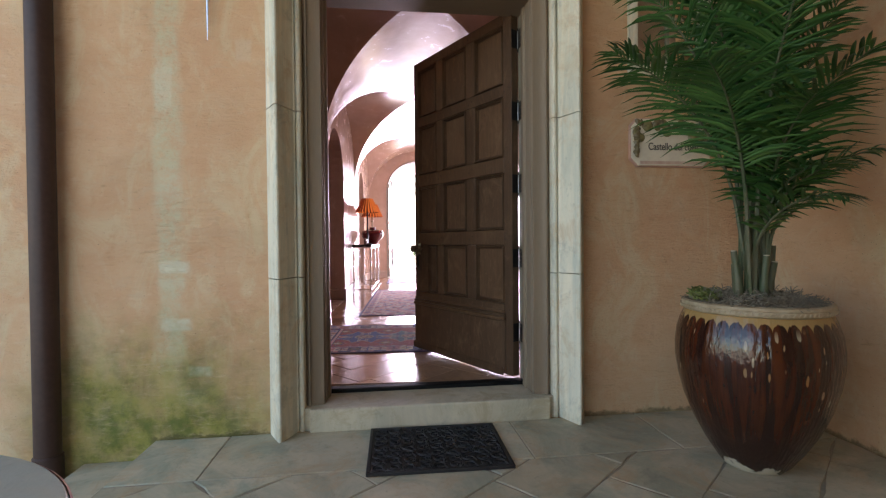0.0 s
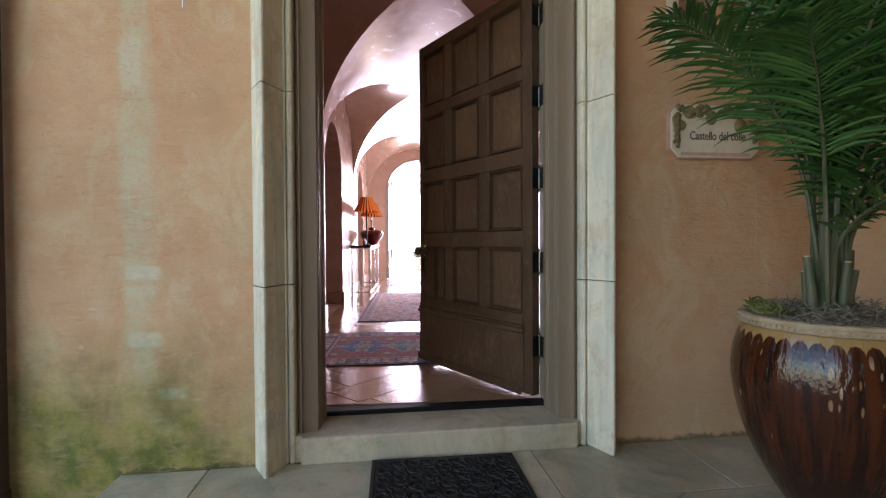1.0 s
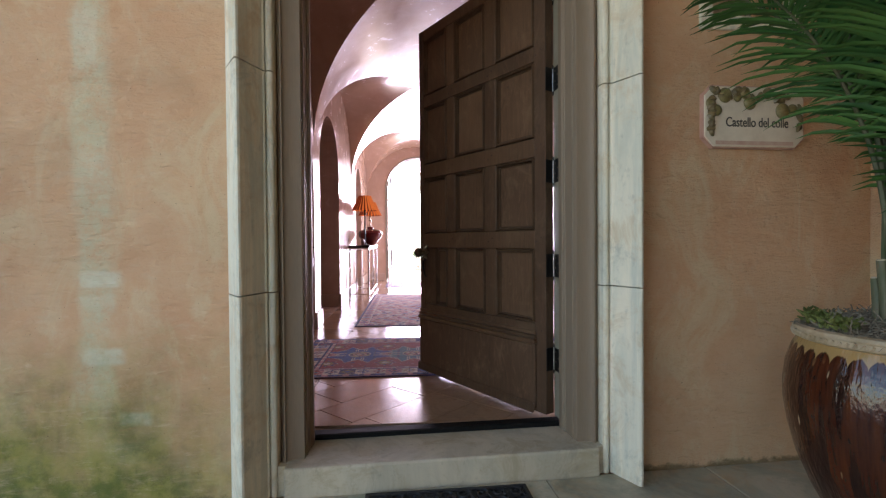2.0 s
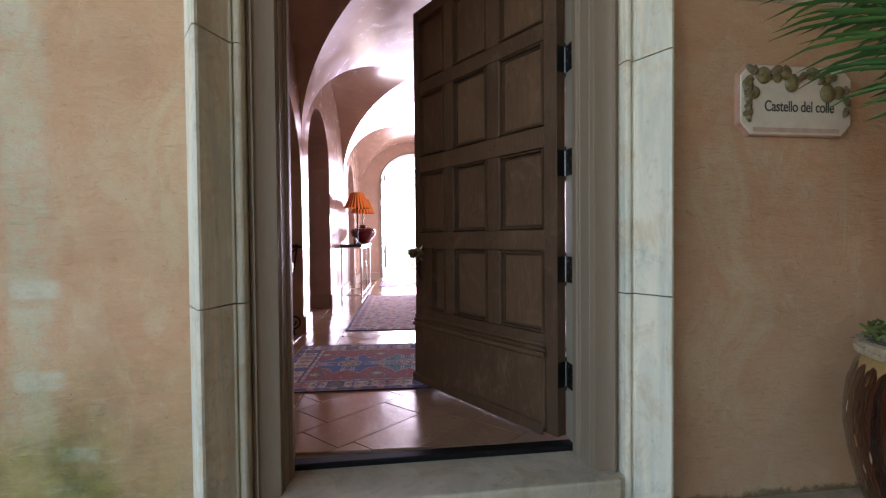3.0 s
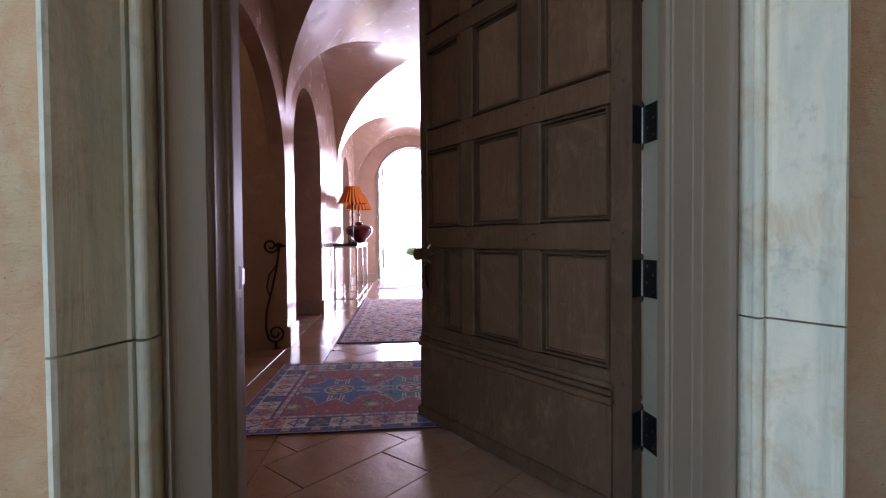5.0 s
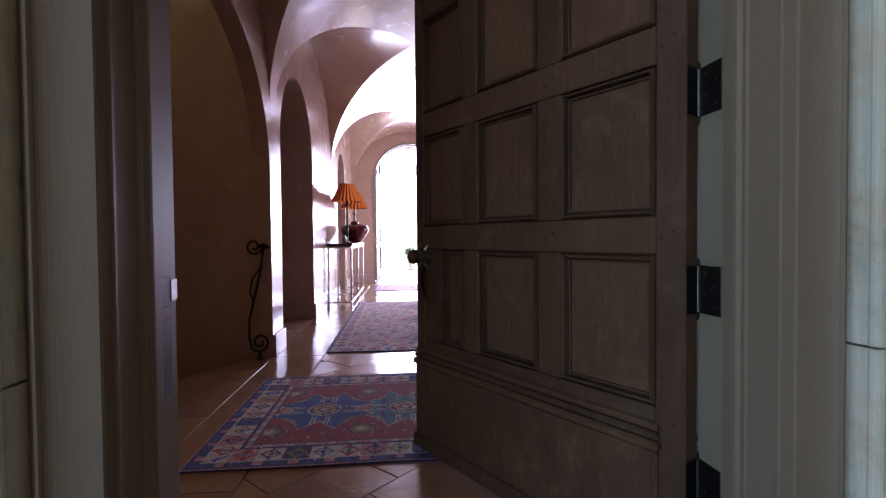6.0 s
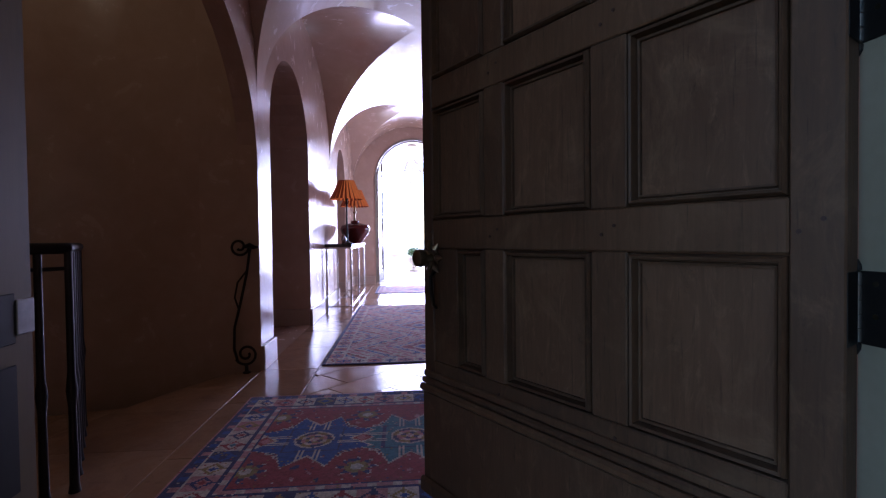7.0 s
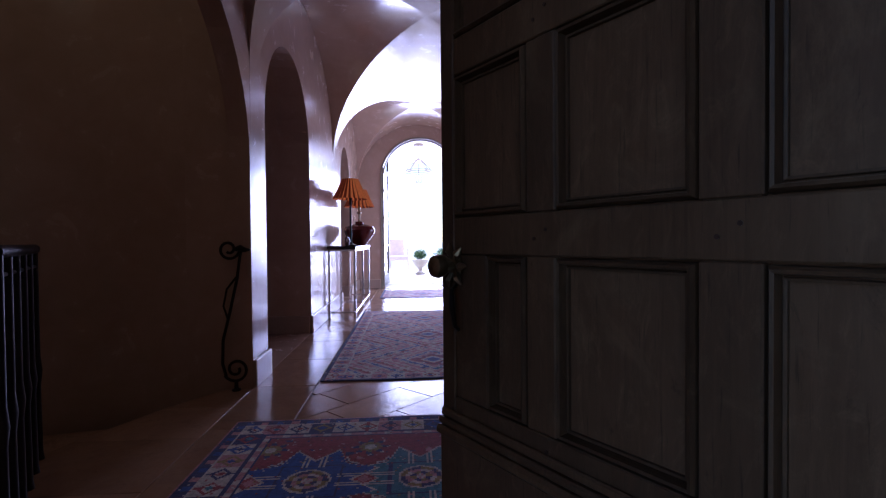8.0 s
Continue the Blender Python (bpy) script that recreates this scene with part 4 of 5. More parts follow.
def painted_leaf(x, z, a, length):
    """A pointed curled leaf standing off the plaque, its rib raised."""
    bm = bmesh.new()
    rows = []
    for m in range(6):
        u = m / 5
        wid = length * 0.36 * math.sin(math.pi * (0.10 + 0.86 * u)) ** 0.8
        bend = a + 0.5 * (u - 0.5)
        px, pz = x + length * (u - 0.4) * math.cos(bend), z + length * (u - 0.4) * math.sin(bend)
        y = -0.027 - 0.009 * math.sin(math.pi * u)
        nx, nz = -math.sin(bend), math.cos(bend)
        rows.append([bm.verts.new((px + nx * wid, y + 0.004, pz + nz * wid)), bm.verts.new((px, y - 0.003, pz)), bm.verts.new((px - nx * wid, y + 0.004, pz - nz * wid)), bm.verts.new((px, -0.0235, pz))])
    for p, q in zip(rows, rows[1:]):
        for i in range(4):
            bm.faces.new((p[i], p[(i + 1) % 4], q[(i + 1) % 4], q[i]))
    bm.faces.new(rows[0][::-1])
    bm.faces.new(rows[-1])
    bmesh.ops.recalc_face_normals(bm, faces=bm.faces)
    return bm


for k in range(32):
    t = k / 31
    x, z = (-0.215 + 0.03 * t, -0.07 + 0.45 * t) if t < 0.35 else (-0.21 + 0.66 * (t - 0.35), 0.096 - 0.018 * math.sin(k))
    if t > 0.92:
        x, z = 0.215, 0.06 - (t - 0.92) * 1.2
    a = rng.uniform(0, 6.28)
    tip = Vector((x + 0.036 * math.cos(a), -0.028, z + 0.03 * math.sin(a)))
    part("leaf", painted_leaf(x, z, a, rng.uniform(0.034, 0.048)), M_GARL, plaque, "", True)


def lettering(text, size, parent, mat, m):
    cu = bpy.data.curves.new("lettering", "FONT")
    cu.body, cu.size, cu.extrude, cu.align_x, cu.align_y, cu.shear = text, size, 0.0006, "CENTER", "CENTER", 0.0
    cu.space_character, cu.offset = 0.97, 0.0005
    tmp = new("tmp", cu)
    me = bpy.data.meshes.new_from_object(tmp)
    bpy.data.objects.remove(tmp)
    me.materials.append(mat)
    ob = new("lettering", me)
    ob.parent, ob.matrix_basis = parent, m
    ob["label"] = "dark painted house name"
    return ob


M_INK = mottled("dark_ink", (0.05, 0.043, 0.036), (0.10, 0.085, 0.07), 30, 0.5)
lettering("Castello del colle", 0.053, plaque, M_INK, Matrix.Translation((0.012, -0.0246, -0.026)) @ Matrix.Rotation(radians(90), 4, "X") @ Matrix.Diagonal((0.86, 1.12, 1.0, 1.0)))

window = thing("window_1", Matrix.Translation((1.39, 0.0, 1.98)), "small pale framed casement window above the plaque", "window", "", "structure")
for x0, x1, z0, z1 in ((-0.26, -0.20, -0.035, 0.95), (0.20, 0.26, -0.035, 0.95), (-0.199, 0.199, -0.035, 0.03), (-0.199, 0.199, 0.89, 0.95)):
    part("frame", box(x0, x1, -0.012, 0.06, z0, z1, 0.004), M_TRIM, window)
part("muntin", box(-0.010, 0.010, 0.02, 0.04, 0.031, 0.889, 0.002), M_CREAM, window)
part("muntin", box(-0.199, 0.199, 0.022, 0.038, 0.30, 0.318, 0.002), M_CREAM, window)
for x0, x1 in ((-0.199, -0.011), (0.011, 0.199)):
    for z0, z1 in ((0.031, 0.299), (0.319, 0.889)):
        part("pane", box(x0, x1, 0.027, 0.031, z0, z1), M_PANE, window)

spike = thing("wall_rod", Matrix.Translation((-1.135, -0.03, 2.03)), "thin tapered pale metal rod hanging on the facade", "rod")
part("rod", tube([(0, 0, 0), (0.002, 0, 0.12), (0.004, 0, 0.5), (0.004, 0, 1.57)], [0.0015, 0.006, 0.010, 0.010], 8), M_CHROME, spike, "", True)
part("bracket", box(-0.012, 0.02, 0.004, 0.031, 1.45, 1.49, 0.002), M_PIPE, spike)

# ---- hall furniture ----
PALETTE = [yarn("navy_wool", (0.035, 0.04, 0.14)), yarn("red_wool", (0.30, 0.050, 0.060)), yarn("blue_wool", (0.032, 0.085, 0.34)), yarn("ivory_wool", (0.62, 0.56, 0.50)),
           yarn("teal_wool", (0.07, 0.20, 0.27)), yarn("gold_wool", (0.30, 0.22, 0.08)), yarn("rose_wool", (0.52, 0.26, 0.27))]


def rug(m, w, d, cell, pattern, label, seed):
    """A woven rug; pattern(x, y) gives the yarn at a place counted from the centre."""
    r = random.Random(seed)
    nx, ny = int(w / cell), int(d / cell)
    verts, faces, mats = [], [], []
    for j in range(ny + 1):
        for i in range(nx + 1):
            x, y = (i / nx - 0.5) * w, (j / ny - 0.5) * d
            wob = 0.008 * noise.noise((y * 2.2, seed, 0)) * (1 if i in (0, nx) else (abs(x) / w * 2) ** 4)
            wy = 0.009 * noise.noise((x * 2.0, seed + 5, 0)) * (abs(y) / d * 2) ** 4
            z = 0.007 + 0.0012 * noise.noise((x * 4, y * 4, seed)) + 0.0005 * r.random()
            verts.append((x + wob, y + wy, z))
    for j in range(ny):
        for i in range(nx):
            a = j * (nx + 1) + i
            faces.append((a, a + 1, a + nx + 2, a + nx + 1))
            mats.append(pattern((i + 0.5) / nx * w - w / 2, (j + 0.5) / ny * d - d / 2, r))
    ring = [i for i in range(nx + 1)] + [j * (nx + 1) + nx for j in range(1, ny + 1)] + [ny * (nx + 1) + i for i in range(nx - 1, -1, -1)] + [j * (nx + 1) for j in range(ny - 1, 0, -1)]
    lowr = []
    for k in ring:
        lowr.append(len(verts))
        verts.append((verts[k][0], verts[k][1], 0.0))
    for k in range(len(ring)):
        q = (k + 1) % len(ring)
        faces.append((ring[k], lowr[k], lowr[q], ring[q]))
        mats.append(0)
    me = bpy.data.meshes.new("rug")
    me.from_pydata(verts, [], faces)
    for p in PALETTE:
        me.materials.append(p)
    me.polygons.foreach_set("material_index", mats)
    me.update()
    ob = new("rug", me)
    ob.matrix_basis = m
    return tagged(ob, label, "rug", "hall rugs")


def star(x, y, r, sharp=0.52):
    a = math.atan2(y, x) % (math.pi / 4)
    a = min(a, math.pi / 4 - a) / (math.pi / 8)
    return math.hypot(x, y) < r * (1 - (1 - sharp) * a)


def paired_star(x, y, k=1.0):
    """A star whose four arms each end in two points; how far inside, in metres."""
    a, b = max(abs(x), abs(y)) / k, min(abs(x), abs(y)) / k
    edge = 0.165 + b / 0.085 * 0.095 if b < 0.085 else 0.26 - (b - 0.085) * 2.9
    return edge - a


def hooked(u, v, seed):
    """A small border figure in a unit cell: 0 ground, 1 and 2 figure."""
    u, v = abs(u - 0.5), abs(v - 0.5)
    if u + v < 0.16:
        return 2
    if abs(u + v - 0.36) < 0.07 or (u < 0.06 and v < 0.46):
        return 1
    return 0


def medallion_rug(w, d):
    def pick(x, y, r):
        e = min(w / 2 - abs(x), d / 2 - abs(y))
        along = x if d / 2 - abs(y) < w / 2 - abs(x) else y
        if r.random() < 0.03:
            return r.choice((0, 3, 5, 6, 1))
        if e < 0.012:
            return 6
        if e < 0.022:
            return 0
        if e < 0.055:
            return (2, 0, 6, 0)[int((along + 9) / 0.035) % 4]
        if e < 0.064:
            return 3
        if e < 0.175:
            k = int((along + 9) / 0.105)
            f = hooked(((along + 9) / 0.105) % 1, (e - 0.064) / 0.111, k)
            return (3, 3, 6, 3, 0)[k % 5] if f == 0 else ((2, 1, 0, 5)[k % 4] if f == 1 else (0, 4, 1, 2)[k % 4])
        if e < 0.186:
            return 0
        if e < 0.215:
            return 6 if int((along + 9) / 0.03) % 3 else 3
        if e < 0.224:
            return 0
        for k in range(4):
            cx = -0.62 + 0.415 * k
            dx = x - cx
            rr = math.hypot(dx, y)
            body = 2 if k % 2 == 0 else 4
            if rr < 0.075:
                return (3, 5, 6, 0)[(int(rr / 0.019) + 2 * int((math.atan2(y, dx) + 3.15) * 1.273)) % 4]
            if rr < 0.085:
                return 3
            inside = paired_star(dx, y)
            if inside > 0:
                a, b = max(abs(dx), abs(y)), min(abs(dx), abs(y))
                if inside < 0.012 or (a > 0.10 and (abs(b - 0.026) < 0.0045 or abs(b - 0.044) < 0.0045)):
                    return 3
                if a < 0.135 and abs(a - 0.115) < 0.006:
                    return 0
                return body
            if -0.046 < inside < -0.008 and abs(abs(dx) - abs(y)) < 0.05 and rr < 0.27:
                return 3 if inside < -0.020 else 0
        for k in range(5):
            for sy in (-1, 1):
                dx, dy = x - (-0.825 + 0.4125 * k), y - sy * 0.27
                if star(dx, dy, 0.085, 0.4):
                    return (3, 5, 0)[int(math.hypot(dx, dy) / 0.024) % 3]
            dx = x - (-0.825 + 0.4125 * k)
            if abs(dx) + abs(y) * 0.9 < 0.10:
                return (6, 1, 3, 0)[int((abs(dx) + abs(y) * 0.9) / 0.026) % 4]
        h = noise.noise((x * 21, y * 21, 3.0))
        if h > 0.56:
            return 0
        return 6 if h < -0.52 else 1
    return pick


def runner(w, d, turn):
    def pick(x, y, r):
        e = min(w / 2 - abs(x), d / 2 - abs(y))
        along = x if d / 2 - abs(y) < w / 2 - abs(x) else y
        if r.random() < 0.05:
            return r.choice((0, 3, 5, 6))
        if e < 0.03:
            return 0
        if e < 0.12:
            k = int((along + 9) / 0.11)
            f = hooked(((along + 9) / 0.11) % 1, (e - 0.03) / 0.09, k)
            return (6, 3)[k % 2] if f == 0 else (0, 1, 2)[(k + f) % 3]
        if e < 0.14:
            return 3
        q = (y + d / 2) % 0.95 - 0.475
        t = abs(x) * 1.15 + abs(q)
        k = int(t / 0.036)
        if t < 0.16:
            return (0, 2, 3, 1, 0)[k % 5]
        hook = noise.noise((x * 16, q * 16, turn * 3.0))
        if hook > 0.30:
            return 3
        if hook < -0.40:
            return (0, 2, 1, 4)[k % 4]
        return (6, 3, 6, 6, 3, 1, 6, 3, 2, 3, 6)[int(t / 0.030 + hook * 1.5) % 11]
    return pick


rug(HALL @ Matrix.Translation((0.075, 1.765, FLOOR)), 2.15, 1.23, 0.0082, medallion_rug(2.15, 1.23), "red wool rug with blue star medallions and ivory border", 3)
rug(HALL @ Matrix.Translation((0.0, 4.50, FLOOR)), 1.46, 2.95, 0.0125, runner(1.46, 2.95, 1), "faded rose and blue patterned wool rug", 7)
rug(HALL @ Matrix.Translation((0.06, 7.95, FLOOR)), 1.36, 1.15, 0.018, runner(1.36, 1.15, -1), "small faded patterned wool rug by the garden doors", 9)

M_BLACK = mottled("black_stone", (0.012, 0.011, 0.012), (0.022, 0.020, 0.020), 9, 0.2, 30, 0.05)
console = thing("console_table", HALL @ Matrix.Translation((-0.935, 5.52, FLOOR)), "console table with a black stone top on polished steel legs", "console table")
part("tabletop", box(-0.165, 0.165, 0.0, 1.95, 0.785, 0.822, 0.004), M_BLACK, console)
part("apron", box(-0.15, 0.15, 0.02, 1.93, 0.762, 0.784, 0.002), M_CHROME, console)
for y in (0.03, 0.96, 1.90):
    for x in (-0.145, 0.145):
        part("leg", box(x - 0.012, x + 0.012, y - 0.012, y + 0.012, 0.0, 0.762, 0.002), M_CHROME, console)
    part("stretcher", box(-0.132, 0.132, y - 0.010, y + 0.010, 0.05, 0.072, 0.002), M_CHROME, console)
part("long_stretcher", box(0.134, 0.156, 0.043, 1.888, 0.05, 0.07, 0.002), M_CHROME, console)

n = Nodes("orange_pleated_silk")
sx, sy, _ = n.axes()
# shade in the pleat folds painted as dark bands, glow banded likewise
fold_shade = n.ramp(n.math("SINE", n.math("MULTIPLY", n.math("ARCTAN2", sy, sx), 22.0)), -0.5, 0.5)
n.set(Base_Color=n.mix(fold_shade, (0.085, 0.012, 0.006), n.mix(n.ramp(n.noise(30, 3), 0.3, 0.7), (0.38, 0.075, 0.024), (0.46, 0.11, 0.04))), Roughness=0.7)
n.set(Emission_Color=n.mix(fold_shade, (0.22, 0.03, 0.01), (1.0, 0.30, 0.08)), Emission_Strength=0.09)
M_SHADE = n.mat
M_BULB = glow("warm_bulb", (1.0, 0.72, 0.42), 5.0)
M_OXBLOOD = mottled("oxblood_glaze", (0.055, 0.006, 0.008), (0.10, 0.012, 0.012), 6, 0.1, 40, 0.05)


def pleated_shade(z0, z1, r0, r1, n=44):
    bm = bmesh.new()
    rows = []
    for z, r in ((z0, r0), (z0 * 0.5 + z1 * 0.5, (r0 + r1) / 2 - 0.006), (z1, r1)):
        rows.append([bm.verts.new(((r + (0.012 if k % 2 else -0.012)) * math.cos(2 * math.pi * k / n), (r + (0.012 if k % 2 else -0.012)) * math.sin(2 * math.pi * k / n), z)) for k in range(n)])
    for a, b in zip(rows, rows[1:]):
        for k in range(n):
            bm.faces.new((a[k], a[(k + 1) % n], b[(k + 1) % n], b[k]))
    bmesh.ops.solidify(bm, geom=bm.faces[:], thickness=0.003)
    return bm


TOP_Z = FLOOR + 0.823
lamp_a = thing("table_lamp", HALL @ Matrix.Translation((-0.865, 5.83, TOP_Z)), "slim dark column table lamp with an orange pleated shade", "table lamp", "console lamps")
part("base", lathe([(0.07, 0), (0.072, 0.012), (0.03, 0.024), (0.014, 0.05), (0.012, 0.50), (0.02, 0.51), (0.012, 0.53), (0.022, 0.56), (0.008, 0.60)], 20), M_IRON, lamp_a, smooth=True)
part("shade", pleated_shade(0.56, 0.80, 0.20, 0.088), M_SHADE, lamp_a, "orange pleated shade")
part("bulb", lathe([(0.008, 0.60), (0.028, 0.63), (0.03, 0.66), (0.015, 0.69)], 14), M_BULB, lamp_a, "lit bulb", True)
lamp_b = thing("table_lamp", HALL @ Matrix.Translation((-0.855, 6.75, TOP_Z)), "oxblood ceramic vase lamp with an orange pleated shade", "table lamp", "console lamps")
part("vase", lathe([(0.09, 0), (0.10, 0.01), (0.12, 0.04), (0.20, 0.15), (0.215, 0.21), (0.19, 0.255), (0.10, 0.285), (0.06, 0.295), (0.055, 0.315), (0.062, 0.325)], 40), M_OXBLOOD, lamp_b, "squat oxblood glazed vase", True)
part("neck", lathe([(0.03, 0.325), (0.012, 0.34), (0.012, 0.43), (0.03, 0.44), (0.03, 0.455), (0.01, 0.47), (0.020, 0.53), (0.008, 0.57)], 16), M_BRASS, lamp_b, "brass neck", True)
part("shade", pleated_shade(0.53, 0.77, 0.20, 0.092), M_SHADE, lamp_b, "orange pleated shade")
part("bulb", lathe([(0.008, 0.565), (0.028, 0.595), (0.03, 0.625), (0.015, 0.655)], 14), M_BULB, lamp_b, "lit bulb", True)
bm = bmesh.new()
for c, s in (((0, 0, 0.055), (0.035, 0.06, 0.04)), ((0, -0.06, 0.085), (0.025, 0.03, 0.028)), ((0, -0.09, 0.065), (0.010, 0.018, 0.022)), ((0, 0.05, 0.03), (0.025, 0.025, 0.03)), ((0, -0.04, 0.028), (0.026, 0.02, 0.028))):
    own = bmesh.new()
    bmesh.ops.create_uvsphere(own, u_segments=12, v_segments=8, radius=1)
    bmesh.ops.scale(own, vec=s, verts=own.verts)
    bmesh.ops.translate(own, vec=c, verts=own.verts)
    merge(bm, own)
solid("figurine", bm, mottled("brown_pottery", (0.10, 0.045, 0.03), (0.17, 0.08, 0.05), 20, 0.35), HALL @ Matrix.Translation((-0.885, 5.66, TOP_Z)), "small brown pottery figurine on the console table", "figurine", smooth=True)

flr = thing("floor_lamp", HALL @ Matrix.Translation((1.0, 8.45, FLOOR)), "dark floor lamp with a lit white drum shade", "floor lamp")
part("pole", lathe([(0.14, 0), (0.14, 0.02), (0.015, 0.03), (0.012, 1.30), (0.01, 1.40)], 20), M_IRON, flr, smooth=True)
bm = bmesh.new()
ringa = [[bm.verts.new((0.20 * math.cos(2 * math.pi * k / 32), 0.20 * math.sin(2 * math.pi * k / 32), z)) for k in range(32)] for z in (1.32, 1.58)]
for k in range(32):
    bm.faces.new((ringa[0][k], ringa[0][(k + 1) % 32], ringa[1][(k + 1) % 32], ringa[1][k]))
bmesh.ops.solidify(bm, geom=bm.faces[:], thickness=0.003)
part("shade", bm, glow("lit_linen", (0.9, 0.82, 0.68), 1.2), flr, "lit white drum shade", True)

# ---- skirtings ----
def skirt(u0, u1, v0, v1):
    bm = box(u0, u1, v0, v1, FLOOR - 0.005, FLOOR + 0.165, 0.006)
    solid("baseboard", bm, M_SKIRT, HALL, "low stone skirting along the hall wall", "baseboard", "structure", group="skirtings")


for v0, v1 in ((2.955, 3.275), (4.655, 6.765), (7.735, 8.985)):
    skirt(UL - 0.012, UL + 0.022, v0, v1)
for v in (4.655, 7.735):
    skirt(UL - 0.56, UL - 0.013, v - 0.008, v + 0.016)
for u0, u1 in ((UL + 0.023, -0.70), (0.82, UR)):
    skirt(u0, u1, V1 - 0.022, V1 + 0.003)

# ---- stairwell: iron scroll, guard rail, treads ----
def scroll_bar(parent):
    pts = []
    for k in range(26):
        a = math.pi * 0.5 - 2 * math.pi * 1.35 * (1 - k / 25) - math.pi
        r = 0.018 + 0.045 * k / 25
        pts.append((-0.02 + r * math.cos(a + math.pi * 0.5), 0, 0.835 + r * math.sin(a + math.pi * 0.5)))
    stem = [(0.045, 0, 0.80), (0.025, 0, 0.66), (-0.015, 0, 0.48), (-0.06, 0, 0.30), (-0.065, 0, 0.16), (-0.045, 0, 0.085)]
    low = []
    for k in range(30):
        a = math.pi * 1.15 + 2 * math.pi * 1.5 * k / 29
        r = 0.075 - 0.058 * k / 29
        low.append((0.0 + r * math.cos(a) + 0.012, 0, 0.125 + r * math.sin(a)))
    part("scroll", tube(pts, 0.0085, 8), M_IRON, parent, "curled top of the bar", True)
    part("stem", tube([(0.06, 0, 0.85)] + stem, 0.009, 8), M_IRON, parent, "", True)
    part("tendril", tube([(0.028, 0, 0.68), (-0.035, 0, 0.60), (-0.055, 0, 0.50), (-0.03, 0, 0.42), (-0.035, 0, 0.38)], 0.006, 8), M_IRON, parent, "", True)
    part("scroll", tube(low, 0.0085, 8), M_IRON, parent, "curled foot of the bar", True)
    part("cap", tube([(0.015, 0, 0.835), (0.045, 0, 0.842), (0.075, 0, 0.83), (0.105, 0, 0.832)], [0.012, 0.02, 0.014, 0.004], 8), M_IRON, parent, "", True)
    part("foot", lathe([(0.025, 0.0), (0.025, 0.008), (0.012, 0.014), (0.010, 0.055)], 14, None, (0.012, 0, 0)), M_IRON, parent, "", True)


scr = thing("iron_scroll", HALL @ Matrix.Translation((-1.205, 2.905, FLOOR)), "black wrought iron scroll at the head of the stairs", "railing")
scroll_bar(scr)
guard = thing("stair_guard", HALL, "black wrought iron guard rail with turned balusters at the stairwell", "railing")
line = [(-1.62, 1.08), (-1.31, 1.43), (-1.68, 2.06)]
rail_z = FLOOR + 0.855
def along(a, b, t):
    return (a[0] + (b[0] - a[0]) * t, a[1] + (b[1] - a[1]) * t)
part("handrail", tube([(-1.62, 1.08, rail_z), (-1.33, 1.405, rail_z), (-1.315, 1.43, rail_z), (-1.33, 1.46, rail_z), (-1.68, 2.06, rail_z)], 0.02, 10), M_IRON, guard, "", True)
part("bottom_bar", tube([(-1.62, 1.08, rail_z - 0.07), (-1.315, 1.43, rail_z - 0.07), (-1.68, 2.06, rail_z - 0.07)], 0.007, 8), M_IRON, guard, "", True)
for a, b, ts in ((line[0], line[1], (0.1, 0.28, 0.46, 0.64, 0.82, 1.0)), (line[1], line[2], (0.2, 0.4, 0.6, 0.8, 1.0))):
    for t in ts:
        x, y = along(a, b, t)
        part("baluster", lathe([(0.020, FLOOR - 0.005), (0.015, FLOOR + 0.03), (0.012, FLOOR + 0.30), (0.018, FLOOR + 0.36), (0.012, FLOOR + 0.42), (0.012, rail_z - 0.01)], 10, None, (x, y, 0)), M_IRON, guard, "", True)
for k in range(7):
    z = FLOOR - 0.17 * (k + 1)
    quad = [(-1.25 - 0.12 * k, 2.95 - 0.27 * k), (-1.37 - 0.12 * k, 2.68 - 0.27 * k), (-2.64, 2.10 - 0.25 * k), (-2.40, 2.70 - 0.28 * k)]
    solid("stair_tread", slab(quad[::-1] if area_of(quad) < 0 else quad, z - 0.17, z, 0.006, 0.001), M_TILE, HALL, "stone tread of the descending stair", "stair", "structure", group="stairs")

for u, v in ((-1.95, 2.15), (-1.75, 1.15)):
    fix = thing("recessed_light", HALL @ Matrix.Translation((u, v, 3.42)), "small round recessed spot in the stairwell ceiling", "ceiling light", "stairwell spots")
    part("ring", lathe([(0.040, -0.004), (0.055, -0.006), (0.058, 0.0), (0.040, 0.0)], 24, closed_ends=False), M_CHROME, fix, "", True)

